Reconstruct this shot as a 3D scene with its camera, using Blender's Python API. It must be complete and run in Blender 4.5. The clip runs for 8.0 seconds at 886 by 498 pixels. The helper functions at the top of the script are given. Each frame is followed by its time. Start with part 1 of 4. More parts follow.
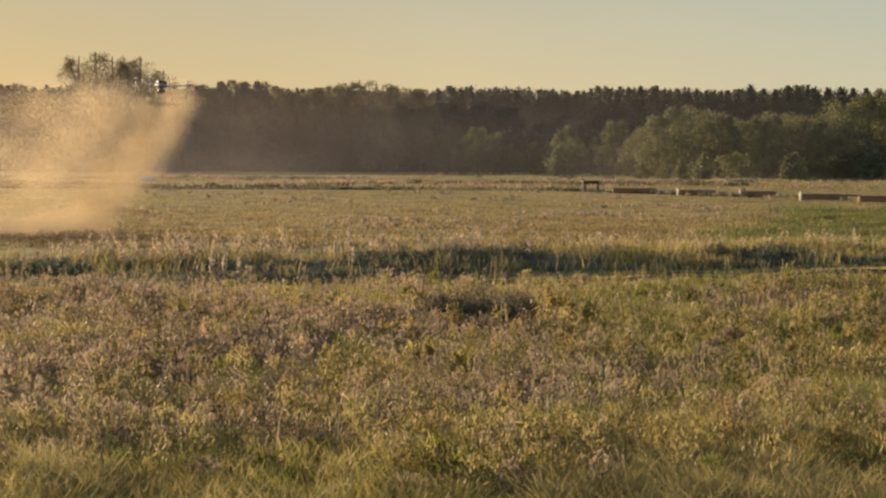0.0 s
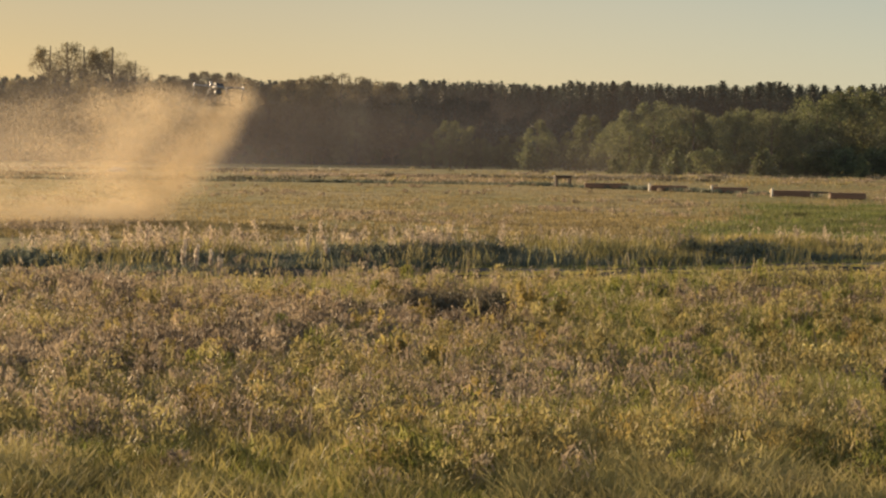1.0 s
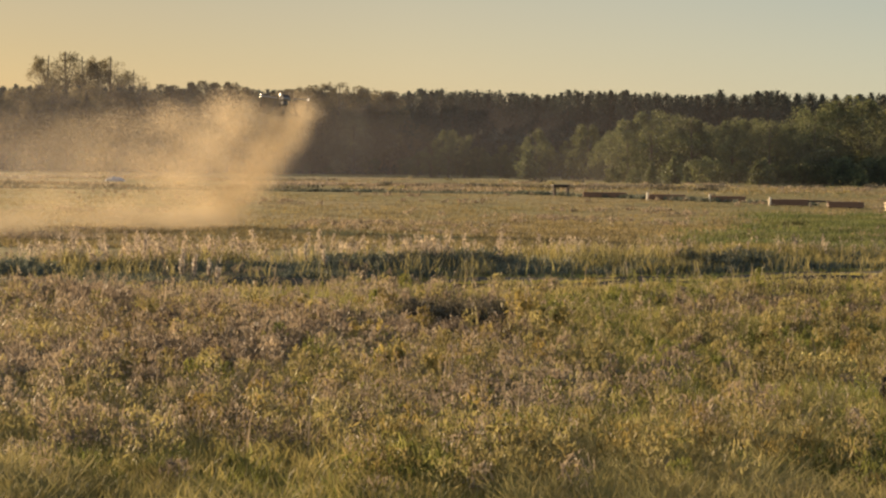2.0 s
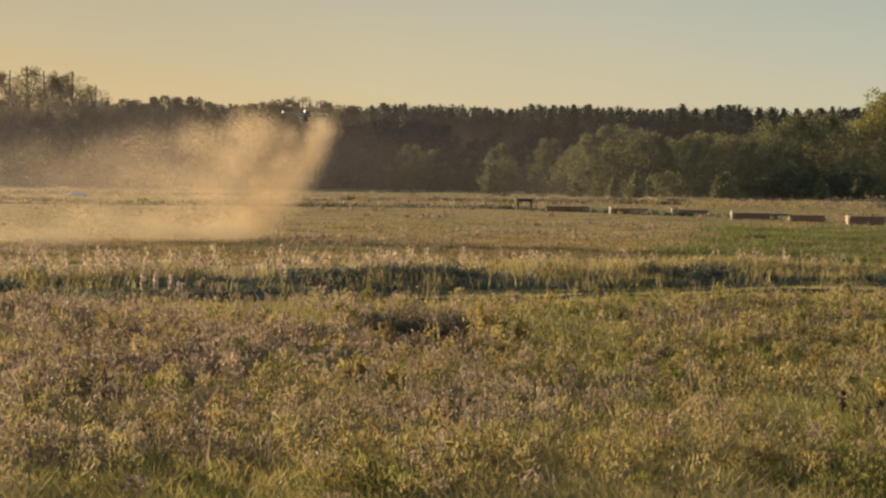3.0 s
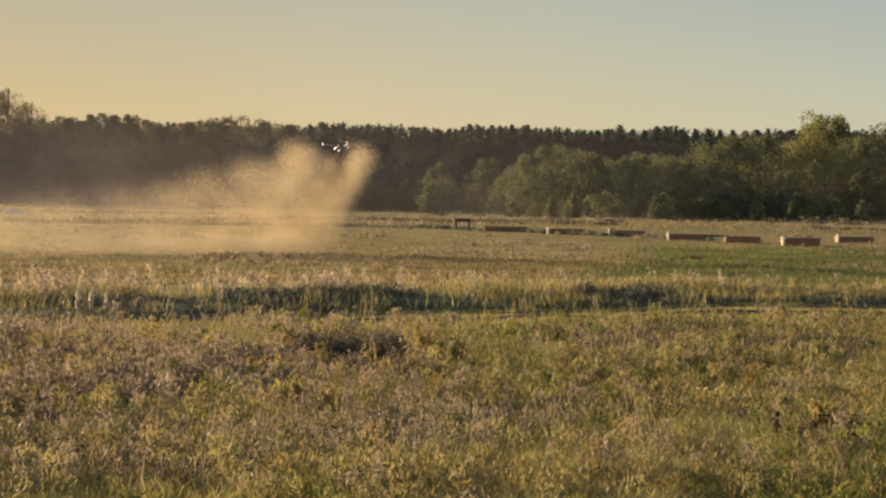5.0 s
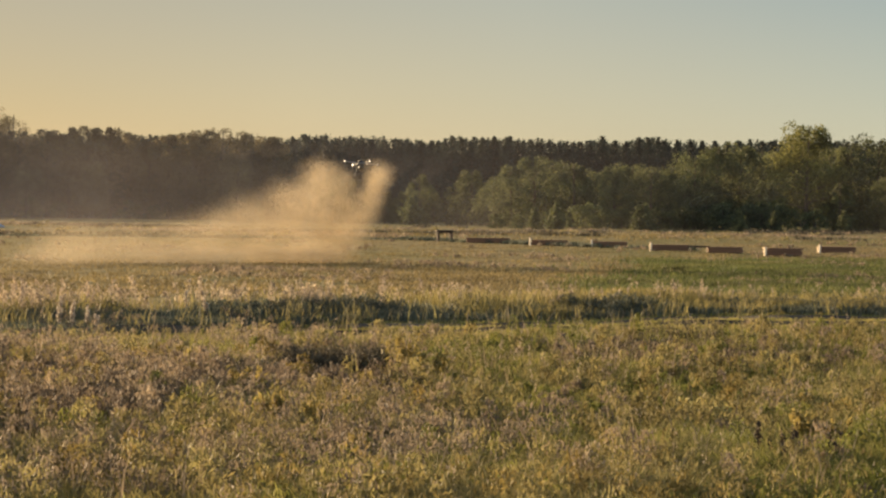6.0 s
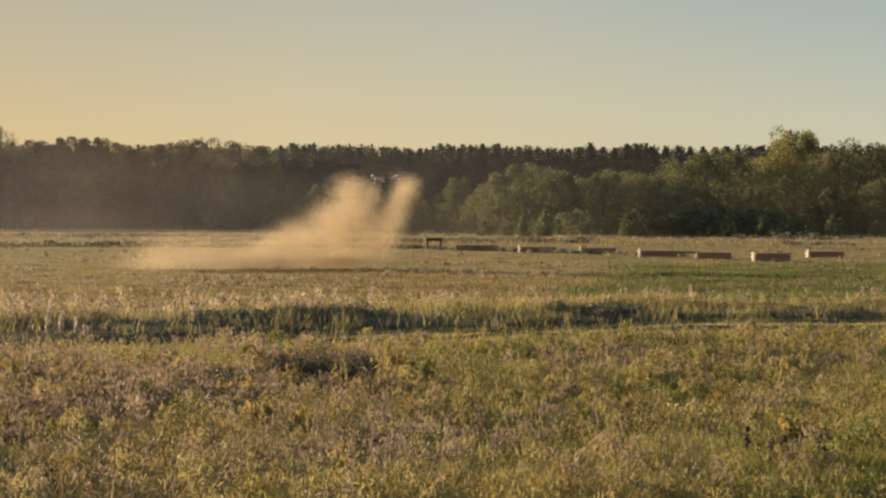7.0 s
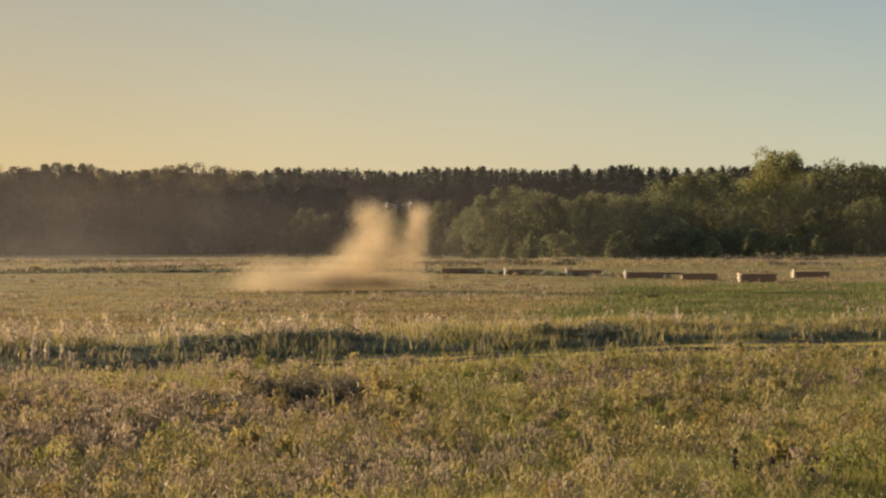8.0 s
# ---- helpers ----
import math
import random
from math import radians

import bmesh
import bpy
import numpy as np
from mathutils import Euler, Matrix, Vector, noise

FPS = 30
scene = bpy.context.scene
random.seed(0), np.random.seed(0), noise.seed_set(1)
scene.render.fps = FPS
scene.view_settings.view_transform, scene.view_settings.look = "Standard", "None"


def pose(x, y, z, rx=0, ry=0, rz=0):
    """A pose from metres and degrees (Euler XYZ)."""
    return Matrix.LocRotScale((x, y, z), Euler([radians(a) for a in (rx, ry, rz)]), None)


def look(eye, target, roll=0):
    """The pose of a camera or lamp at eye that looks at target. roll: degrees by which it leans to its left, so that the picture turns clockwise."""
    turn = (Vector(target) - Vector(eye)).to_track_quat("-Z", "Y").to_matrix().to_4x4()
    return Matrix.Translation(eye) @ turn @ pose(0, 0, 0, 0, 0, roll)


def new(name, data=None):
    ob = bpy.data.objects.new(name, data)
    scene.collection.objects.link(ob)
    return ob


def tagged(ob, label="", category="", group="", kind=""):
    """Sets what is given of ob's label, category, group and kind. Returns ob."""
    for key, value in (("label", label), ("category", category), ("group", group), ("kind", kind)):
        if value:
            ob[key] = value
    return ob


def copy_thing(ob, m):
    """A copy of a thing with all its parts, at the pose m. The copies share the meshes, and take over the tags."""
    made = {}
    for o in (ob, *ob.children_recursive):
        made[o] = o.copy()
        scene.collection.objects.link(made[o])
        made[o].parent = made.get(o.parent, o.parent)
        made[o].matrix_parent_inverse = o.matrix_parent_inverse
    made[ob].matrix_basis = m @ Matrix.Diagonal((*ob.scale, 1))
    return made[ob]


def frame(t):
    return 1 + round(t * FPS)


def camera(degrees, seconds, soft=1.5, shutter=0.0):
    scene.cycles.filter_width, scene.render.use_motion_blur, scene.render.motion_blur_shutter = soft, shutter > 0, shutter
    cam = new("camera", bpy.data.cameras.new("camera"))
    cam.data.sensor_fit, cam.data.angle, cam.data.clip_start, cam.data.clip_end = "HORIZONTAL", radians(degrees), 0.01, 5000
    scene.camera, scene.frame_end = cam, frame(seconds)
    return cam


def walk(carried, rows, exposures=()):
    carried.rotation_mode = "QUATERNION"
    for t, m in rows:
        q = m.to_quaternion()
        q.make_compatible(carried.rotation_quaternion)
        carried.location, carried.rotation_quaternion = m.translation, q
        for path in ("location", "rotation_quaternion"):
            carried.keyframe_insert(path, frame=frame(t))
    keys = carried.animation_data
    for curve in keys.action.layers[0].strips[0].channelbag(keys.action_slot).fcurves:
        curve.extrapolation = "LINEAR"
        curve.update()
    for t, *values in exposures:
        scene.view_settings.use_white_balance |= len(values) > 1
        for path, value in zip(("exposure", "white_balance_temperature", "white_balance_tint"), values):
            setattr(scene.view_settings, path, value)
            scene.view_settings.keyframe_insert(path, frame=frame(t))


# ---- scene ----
# Camera: hand-held on a 3x lens, panning right and tilting up. Rows: seconds, x, z, yaw to the right, pitch, roll.
EYE = 1.65
ROWS = [
    (0.0, -0.016, -0.011, 0.0, -2.739, 0.25),
    (0.5, -0.008, -0.007, 0.8, -2.842, 0.574),
    (1.0, -0.028, -0.005, 0.91, -2.936, 0.755),
    (1.5, -0.034, -0.009, 0.772, -2.878, 0.743),
    (3.0, -0.009, -0.0, 2.114, -2.182, 0.601),
    (3.5, 0.003, 0.001, 2.799, -2.159, 0.625),
    (4.0, 0.007, -0.0, 3.408, -2.042, 0.669),
    (4.5, -0.004, 0.008, 3.775, -1.794, 0.805),
    (6.0, 0.012, 0.005, 4.607, -1.157, 0.683),
    (6.5, 0.018, 0.004, 4.837, -1.053, 0.452),
    (7.0, 0.02, 0.005, 4.952, -0.911, 0.237),
    (7.5, 0.02, 0.008, 5.108, -0.59, -0.003),
    (8.0, 0.019, 0.015, 5.399, -0.182, -0.237),
]
cam = camera(27.55, 8.0, 2.3)
walk(cam, [(t, pose(x, 0, EYE + z, 90 + pitch, 0, -yaw) @ pose(0, 0, 0, 0, 0, roll)) for t, x, z, yaw, pitch, roll in ROWS],
     [(0.0, 1.2), (1.5, 1.25), (3.2, 1.14), (4.5, 1.18), (6.5, 1.2), (8.0, 1.22)])

# ---- light: a low evening sun ahead and to the left, clear hazy sky ----
SUN_AZ, SUN_EL = -42.0, 9.0
world = bpy.data.worlds.new("evening_sky")
scene.world = world
world.use_nodes = True
wn, wl = world.node_tree.nodes, world.node_tree.links
sky = wn.new("ShaderNodeTexSky")
sky.sky_type, sky.sun_disc = "NISHITA", False
sky.sun_elevation, sky.sun_rotation = radians(SUN_EL), radians(SUN_AZ)
sky.air_density, sky.dust_density, sky.ozone_density = 1.0, 0.7, 1.5
# low haze over the clear sky: warm towards the sun, cooler away from it and higher up
coords, spot, split = wn.new("ShaderNodeTexCoord"), wn.new("ShaderNodeVectorMath"), wn.new("ShaderNodeSeparateXYZ")
spot.operation = "DOT_PRODUCT"
spot.inputs[1].default_value = (math.sin(radians(SUN_AZ)), math.cos(radians(SUN_AZ)), 0)
wl.new(coords.outputs["Generated"], spot.inputs[0]), wl.new(coords.outputs["Generated"], split.inputs[0])


def sky_ramp(fac, stops):
    r = wn.new("ShaderNodeValToRGB")
    while len(r.color_ramp.elements) < len(stops):
        r.color_ramp.elements.new(0.5)
    for e, (at, c) in zip(r.color_ramp.elements, stops):
        e.position, e.color = at, (*c, 1)
    wl.new(fac, r.inputs[0])
    return r.outputs[0]


def sky_mix(fac, a, b):
    m = wn.new("ShaderNodeMix")
    m.data_type = "RGBA"
    if isinstance(fac, float):
        m.inputs[0].default_value = fac
    else:
        wl.new(fac, m.inputs[0])
    wl.new(a, m.inputs[6]), wl.new(b, m.inputs[7])
    return m.outputs[2]


low_sky = sky_ramp(spot.outputs["Value"], [(0.0, (0.55, 0.58, 0.60)), (0.48, (0.62, 0.59, 0.44)), (0.74, (0.66, 0.51, 0.30)), (0.90, (0.50, 0.315, 0.13))])
high_sky = sky_ramp(spot.outputs["Value"], [(0.0, (0.42, 0.50, 0.60)), (0.48, (0.31, 0.385, 0.41)), (0.65, (0.41, 0.42, 0.37)), (0.90, (0.38, 0.295, 0.18))])
haze = sky_mix(sky_ramp(split.outputs["Z"], [(0.035, (0, 0, 0)), (0.15, (1, 1, 1))]), low_sky, high_sky)
bright = wn.new("ShaderNodeVectorMath")
bright.operation = "SCALE"
bright.inputs["Scale"].default_value = 2.85
wl.new(haze, bright.inputs[0])
wl.new(sky_mix(0.9, sky.outputs[0], bright.outputs[0]), wn["Background"].inputs[0])
wn["Background"].inputs[1].default_value = 0.13
sun_dir = Vector((math.sin(radians(SUN_AZ)) * math.cos(radians(SUN_EL)), math.cos(radians(SUN_AZ)) * math.cos(radians(SUN_EL)), math.sin(radians(SUN_EL))))
lamp = bpy.data.lights.new("sun", "SUN")
lamp.energy, lamp.angle, lamp.color = 5.0, radians(0.6), (1.0, 0.72, 0.43)
new("sun", lamp).matrix_world = look(sun_dir * 50, (0, 0, 0))


# ---- materials ----
def shader(name):
    m = bpy.data.materials.new(name)
    m.use_nodes = True
    n, l = m.node_tree.nodes, m.node_tree.links
    return m, n, l, n["Principled BSDF"]


def noise_node(n, l, scale, detail=4.0, coords="Object", rough=0.55):
    tc, tx = n.new("ShaderNodeTexCoord"), n.new("ShaderNodeTexNoise")
    tx.inputs["Scale"].default_value, tx.inputs["Detail"].default_value, tx.inputs["Roughness"].default_value = scale, detail, rough
    l.new(tc.outputs[coords], tx.inputs["Vector"])
    return tx.outputs["Fac"]


def ramp_node(n, l, fac, stops):
    r = n.new("ShaderNodeValToRGB")
    while len(r.color_ramp.elements) < len(stops):
        r.color_ramp.elements.new(0.5)
    for e, (p, c) in zip(r.color_ramp.elements, stops):
        e.position, e.color = p, (*c, 1)
    l.new(fac, r.inputs[0])
    return r.outputs[0]


def mix_node(n, l, fac, a, b, blend="MIX"):
    m = n.new("ShaderNodeMix")
    m.data_type, m.blend_type = "RGBA", blend
    for sock, v in ((m.inputs[0], fac), (m.inputs[6], a), (m.inputs[7], b)):
        if isinstance(v, bpy.types.NodeSocket):
            l.new(v, sock)
        elif isinstance(v, tuple):
            sock.default_value = (*v, 1)
        else:
            sock.default_value = v
    return m.outputs[2]


def plant_material(name, stops, patch, patch_scale=0.35, translucent=0.45, patch_amount=0.6, coords="Object", tuft_scale=3.2, each=0.0):
    """Leaves and blades: a colour for each leaf, patches over the field, light shining through."""
    m, n, l, p = shader(name)
    g = n.new("ShaderNodeNewGeometry")
    calm = n.new("ShaderNodeMapRange")
    calm.inputs[3].default_value, calm.inputs[4].default_value = 0.2, 0.8
    l.new(g.outputs["Random Per Island"], calm.inputs[0])
    base = ramp_node(n, l, calm.outputs[0], stops)
    f = ramp_node(n, l, noise_node(n, l, patch_scale, 3.0, coords), [(0.38, (0, 0, 0)), (0.66, (patch_amount,) * 3)])
    col = mix_node(n, l, f, base, mix_node(n, l, 0.7, base, patch))
    tone = ramp_node(n, l, noise_node(n, l, tuft_scale, 2.0, coords), [(0.3, (0.62, 0.61, 0.64)), (0.5, (1.0, 1.0, 1.0)), (0.7, (1.5, 1.46, 1.32))])
    col = mix_node(n, l, 1.0, col, tone, "MULTIPLY")
    oi, mr, hs = n.new("ShaderNodeObjectInfo"), n.new("ShaderNodeMapRange"), n.new("ShaderNodeHueSaturation")
    mr.inputs[3].default_value, mr.inputs[4].default_value = 1 - each, 1 + each
    l.new(oi.outputs["Random"], mr.inputs[0]), l.new(mr.outputs[0], hs.inputs["Value"]), l.new(col, hs.inputs["Color"])
    col = hs.outputs[0]
    l.new(col, p.inputs["Base Color"])
    p.inputs["Roughness"].default_value = 0.62
    p.inputs["Specular IOR Level"].default_value = 0.25
    tr, mx = n.new("ShaderNodeBsdfTranslucent"), n.new("ShaderNodeMixShader")
    l.new(col, tr.inputs[0])
    mx.inputs[0].default_value = translucent
    l.new(p.outputs[0], mx.inputs[1]), l.new(tr.outputs[0], mx.inputs[2])
    l.new(mx.outputs[0], n["Material Output"].inputs[0])
    return m


def plain_material(name, a, b, scale=8.0, rough=0.6, metal=0.0, bump=0.1):
    m, n, l, p = shader(name)
    oi = n.new("ShaderNodeObjectInfo")
    f = noise_node(n, l, scale, 6.0)
    col = mix_node(n, l, f, a, b)
    hs = n.new("ShaderNodeHueSaturation")
    mr = n.new("ShaderNodeMapRange")
    mr.inputs[3].default_value, mr.inputs[4].default_value = 0.8, 1.2
    l.new(oi.outputs["Random"], mr.inputs[0]), l.new(mr.outputs[0], hs.inputs["Value"]), l.new(col, hs.inputs["Color"])
    l.new(hs.outputs[0], p.inputs["Base Color"])
    p.inputs["Roughness"].default_value, p.inputs["Metallic"].default_value = rough, metal
    b_ = n.new("ShaderNodeBump")
    b_.inputs["Strength"].default_value, b_.inputs["Distance"].default_value = bump, 0.02
    l.new(noise_node(n, l, scale * 4, 6.0), b_.inputs["Height"]), l.new(b_.outputs[0], p.inputs["Normal"])
    return m


STRAW = [(0.0, (0.23, 0.19, 0.09)), (0.35, (0.33, 0.28, 0.13)), (0.7, (0.31, 0.28, 0.11)), (1.0, (0.44, 0.38, 0.21))]
GREEN = [(0.0, (0.10, 0.12, 0.03)), (0.5, (0.16, 0.18, 0.045)), (1.0, (0.27, 0.25, 0.075))]
OLIVE = [(0.0, (0.17, 0.155, 0.055)), (0.5, (0.26, 0.23, 0.085)), (1.0, (0.37, 0.30, 0.125))]
RUSSET = [(0.0, (0.22, 0.18, 0.13)), (0.5, (0.31, 0.252, 0.177)), (1.0, (0.415, 0.337, 0.233))]
M_STRAW = plant_material("straw_blades", STRAW, (0.24, 0.20, 0.07), 0.4)
M_GREEN = plant_material("green_blades", GREEN, (0.24, 0.21, 0.06), 0.5)
M_OLIVE = plant_material("olive_blades", OLIVE, (0.32, 0.25, 0.10), 0.3)
M_CLOVER = plant_material("clover_leaves", [(0.0, (0.06, 0.08, 0.028)), (0.5, (0.095, 0.12, 0.04)), (1.0, (0.155, 0.168, 0.064))], (0.19, 0.17, 0.065), 0.22, tuft_scale=0.5)
# Dark leaf colour; on the hummocks it stands in for their shade.
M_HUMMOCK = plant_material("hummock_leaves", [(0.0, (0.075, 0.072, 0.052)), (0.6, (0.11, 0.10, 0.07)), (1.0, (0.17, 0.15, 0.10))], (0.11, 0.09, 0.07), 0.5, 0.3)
M_FIR = plant_material("young_needles", [(0.0, (0.075, 0.095, 0.045)), (0.6, (0.115, 0.135, 0.06)), (1.0, (0.17, 0.18, 0.08))], (0.13, 0.12, 0.05), 0.4, 0.35, tuft_scale=1.5, each=0.25)
M_TRACK = plant_material("short_track_grass", [(0.0, (0.22, 0.20, 0.06)), (0.5, (0.31, 0.28, 0.09)), (1.0, (0.41, 0.36, 0.13))], (0.24, 0.24, 0.07), 0.4, tuft_scale=1.2)
M_PETAL = plant_material("pale_flowers", [(0.0, (0.58, 0.51, 0.21)), (1.0, (0.78, 0.70, 0.36))], (0.58, 0.49, 0.2), 0.5)
M_TAN = plant_material("tan_blades", [(0.0, (0.15, 0.12, 0.06)), (0.5, (0.212, 0.17, 0.084)), (1.0, (0.285, 0.232, 0.12))], (0.20, 0.165, 0.075), 0.12, tuft_scale=0.6)
M_RUSSET = plant_material("russet_weed", RUSSET, (0.20, 0.145, 0.105), 0.4, 0.4)
M_WITHER = plant_material("withered_weed", [(0.0, (0.13, 0.105, 0.075)), (0.5, (0.19, 0.15, 0.105)), (1.0, (0.27, 0.21, 0.145))], (0.15, 0.115, 0.085), 0.5, 0.35)
M_DARK = plant_material("ditch_grass", [(0.0, (0.095, 0.115, 0.09)), (0.6, (0.14, 0.158, 0.12)), (1.0, (0.215, 0.215, 0.15))], (0.14, 0.13, 0.085), 0.5, 0.35)
M_SEED = plant_material("seed_heads", [(0.0, (0.31, 0.26, 0.20)), (0.6, (0.41, 0.35, 0.27)), (1.0, (0.55, 0.475, 0.375))], (0.38, 0.29, 0.23), 0.5, 0.5)
M_FORB = plant_material("yellow_forbs", [(0.0, (0.15, 0.135, 0.052)), (0.5, (0.22, 0.188, 0.078)), (1.0, (0.31, 0.255, 0.115))], (0.3, 0.2, 0.04), 0.6)
M_GOLD = plant_material("golden_forbs", [(0.0, (0.27, 0.22, 0.07)), (0.5, (0.37, 0.30, 0.10)), (1.0, (0.48, 0.39, 0.15))], (0.34, 0.25, 0.08), 0.6)
M_PINE = plant_material("pine_needles", [(0.0, (0.04, 0.054, 0.041)), (0.6, (0.061, 0.076, 0.056)), (1.0, (0.092, 0.105, 0.072))], (0.06, 0.064, 0.05), 0.2, 0.2, tuft_scale=0.5, each=0.3)
M_LEAF = plant_material("birch_leaves", [(0.0, (0.08, 0.098, 0.047)), (0.6, (0.125, 0.143, 0.064)), (1.0, (0.20, 0.198, 0.088))], (0.11, 0.10, 0.045), 0.25, 0.45, tuft_scale=0.7, each=0.3)
M_AUTUMN = plant_material("turning_leaves", [(0.0, (0.09, 0.085, 0.052)), (0.6, (0.16, 0.14, 0.078)), (1.0, (0.25, 0.21, 0.11))], (0.17, 0.12, 0.066), 0.15, 0.4, tuft_scale=0.22, each=0.3)
M_LIME = plant_material("lime_leaves", [(0.0, (0.13, 0.14, 0.045)), (0.6, (0.20, 0.20, 0.065)), (1.0, (0.30, 0.27, 0.09))], (0.16, 0.16, 0.055), 0.25, 0.5, tuft_scale=0.5)
M_BARK = plain_material("bark", (0.07, 0.05, 0.035), (0.15, 0.11, 0.08), 3.0, 0.9, 0, 0.5)
M_TIMBER = plain_material("weathered_red_timber", (0.21, 0.105, 0.058), (0.31, 0.165, 0.09), 2.5, 0.75, 0, 0.3)
M_ENDS = plain_material("sawn_timber_end", (0.40, 0.31, 0.20), (0.52, 0.42, 0.29), 9.0, 0.8, 0, 0.3)
M_POST = plain_material("pale_peeled_wood", (0.62, 0.54, 0.40), (0.74, 0.66, 0.52), 9.0, 0.8, 0, 0.3)
M_DARKWOOD = plain_material("dark_wood", (0.05, 0.035, 0.025), (0.10, 0.07, 0.05), 4.0, 0.8, 0, 0.3)
M_CARBON = plain_material("carbon_tube", (0.02, 0.02, 0.022), (0.035, 0.035, 0.04), 20.0, 0.55, 0.0, 0.05)
M_ALLOY = plain_material("bare_alloy", (0.30, 0.30, 0.31), (0.42, 0.42, 0.42), 20.0, 0.42, 1.0, 0.03)
M_TANK = plain_material("smoky_plastic", (0.14, 0.135, 0.125), (0.19, 0.185, 0.17), 5.0, 0.5, 0.0, 0.03)
M_SHELL = plain_material("grey_plastic", (0.17, 0.165, 0.16), (0.22, 0.215, 0.21), 5.0, 0.5, 0.0, 0.03)
M_TARP = plain_material("pale_blue_tarpaulin", (0.20, 0.24, 0.30), (0.30, 0.34, 0.40), 3.0, 0.9, 0.0, 0.5)


def mist_material():
    m, n, l, p = shader("spray_droplets")
    tr, mx = n.new("ShaderNodeBsdfTranslucent"), n.new("ShaderNodeMixShader")
    f = noise_node(n, l, 1.2, 3.0)
    col = ramp_node(n, l, f, [(0.3, (0.62, 0.52, 0.36)), (0.7, (0.72, 0.61, 0.435))])
    l.new(col, tr.inputs[0]), l.new(col, p.inputs["Base Color"])
    p.inputs["Roughness"].default_value = 0.5
    mx.inputs[0].default_value = 0.7
    l.new(p.outputs[0], mx.inputs[1]), l.new(tr.outputs[0], mx.inputs[2])
    clear, thin = n.new("ShaderNodeBsdfTransparent"), n.new("ShaderNodeMixShader")
    thin.inputs[0].default_value = 0.36
    l.new(clear.outputs[0], thin.inputs[1]), l.new(mx.outputs[0], thin.inputs[2])
    l.new(thin.outputs[0], n["Material Output"].inputs[0])
    return m


M_MIST = mist_material()


def haze_material():
    """Painted haze veil: more opaque near the ground and to the left, in slow billows."""
    m, n, l, p = shader("painted_haze")
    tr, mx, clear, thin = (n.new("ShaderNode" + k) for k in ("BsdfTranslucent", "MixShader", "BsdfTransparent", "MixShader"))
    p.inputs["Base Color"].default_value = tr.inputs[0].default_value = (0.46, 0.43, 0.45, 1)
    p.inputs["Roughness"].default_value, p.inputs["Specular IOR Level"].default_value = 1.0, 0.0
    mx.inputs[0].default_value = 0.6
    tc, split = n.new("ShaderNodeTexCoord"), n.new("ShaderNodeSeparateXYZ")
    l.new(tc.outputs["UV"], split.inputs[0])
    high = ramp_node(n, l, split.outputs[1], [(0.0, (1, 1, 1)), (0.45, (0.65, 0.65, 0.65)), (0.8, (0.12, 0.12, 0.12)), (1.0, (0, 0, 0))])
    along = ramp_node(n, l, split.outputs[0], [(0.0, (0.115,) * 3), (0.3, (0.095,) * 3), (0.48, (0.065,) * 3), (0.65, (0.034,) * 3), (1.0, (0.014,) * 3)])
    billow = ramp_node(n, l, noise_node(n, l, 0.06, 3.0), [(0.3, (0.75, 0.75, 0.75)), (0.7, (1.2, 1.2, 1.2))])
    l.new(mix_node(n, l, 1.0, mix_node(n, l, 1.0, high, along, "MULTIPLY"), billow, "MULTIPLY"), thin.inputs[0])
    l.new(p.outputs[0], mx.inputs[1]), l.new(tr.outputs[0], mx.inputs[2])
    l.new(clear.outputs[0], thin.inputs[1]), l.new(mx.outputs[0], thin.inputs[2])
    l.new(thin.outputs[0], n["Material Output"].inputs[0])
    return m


M_HAZE = haze_material()


# ---- the lie of the land ----
def band(x):
    """Distance ahead of the ditch bank's foot: it runs away slightly to the right."""
    return 26.3 + 0.42 * np.clip(x, -9, 13) + 0.5 * np.sin(x * 0.35) + 0.25 * np.sin(x * 1.1 + 1)


def smooth(a, b, x):
    t = np.clip((x - a) / (b - a), 0, 1)
    return t * t * (3 - 2 * t)


def wobble(x, y):
    return (np.sin(x * 0.9 + 1.3 * np.sin(y * 0.31)) * np.sin(y * 0.7 + 0.8 * np.sin(x * 0.43)) + 0.5 * np.sin(x * 2.1 + y * 1.3) * np.sin(y * 1.9 - x * 0.8))


def land(x, y):
    """Height of the ground."""
    b = band(x)
    near = smooth(70, 20, y) * smooth(-30, 4, y)
    z = 0.035 * wobble(x, y) * near
    z += (0.11 - 0.05 * smooth(5, 10, x)) * smooth(b + 0.2, b + 1.9, y) * smooth(b + 34, b + 4, y)          # the bank
    z -= 0.11 * (np.exp(-((y - b + 2.4) / 0.30) ** 2) + np.exp(-((y - b + 1.0) / 0.28) ** 2)) * smooth(-2.5, 0.5, x + 0 * y)   # wheel ruts
    z += 0.10 * wobble(x * 0.13, y * 0.16) * smooth(116, 135, y) * smooth(400, 250, y)
    z -= 0.14 * smooth(107.0, 108.5, y + 0.5 * np.sin(x * 0.3)) * smooth(126, 112, y) * smooth(12, 6, x)       # the edge of the mown meadow
    return z


def mesh_tris(name, verts, tris):
    me = bpy.data.meshes.new(name)
    me.vertices.add(len(verts)), me.loops.add(tris.size), me.polygons.add(len(tris))
    me.vertices.foreach_set("co", np.ascontiguousarray(verts, dtype=np.float32).ravel())
    me.loops.foreach_set("vertex_index", np.ascontiguousarray(tris, dtype=np.int32).ravel())
    me.polygons.foreach_set("loop_start", np.arange(0, tris.size, 3, dtype=np.int32))
    me.update(calc_edges=True)
    return me


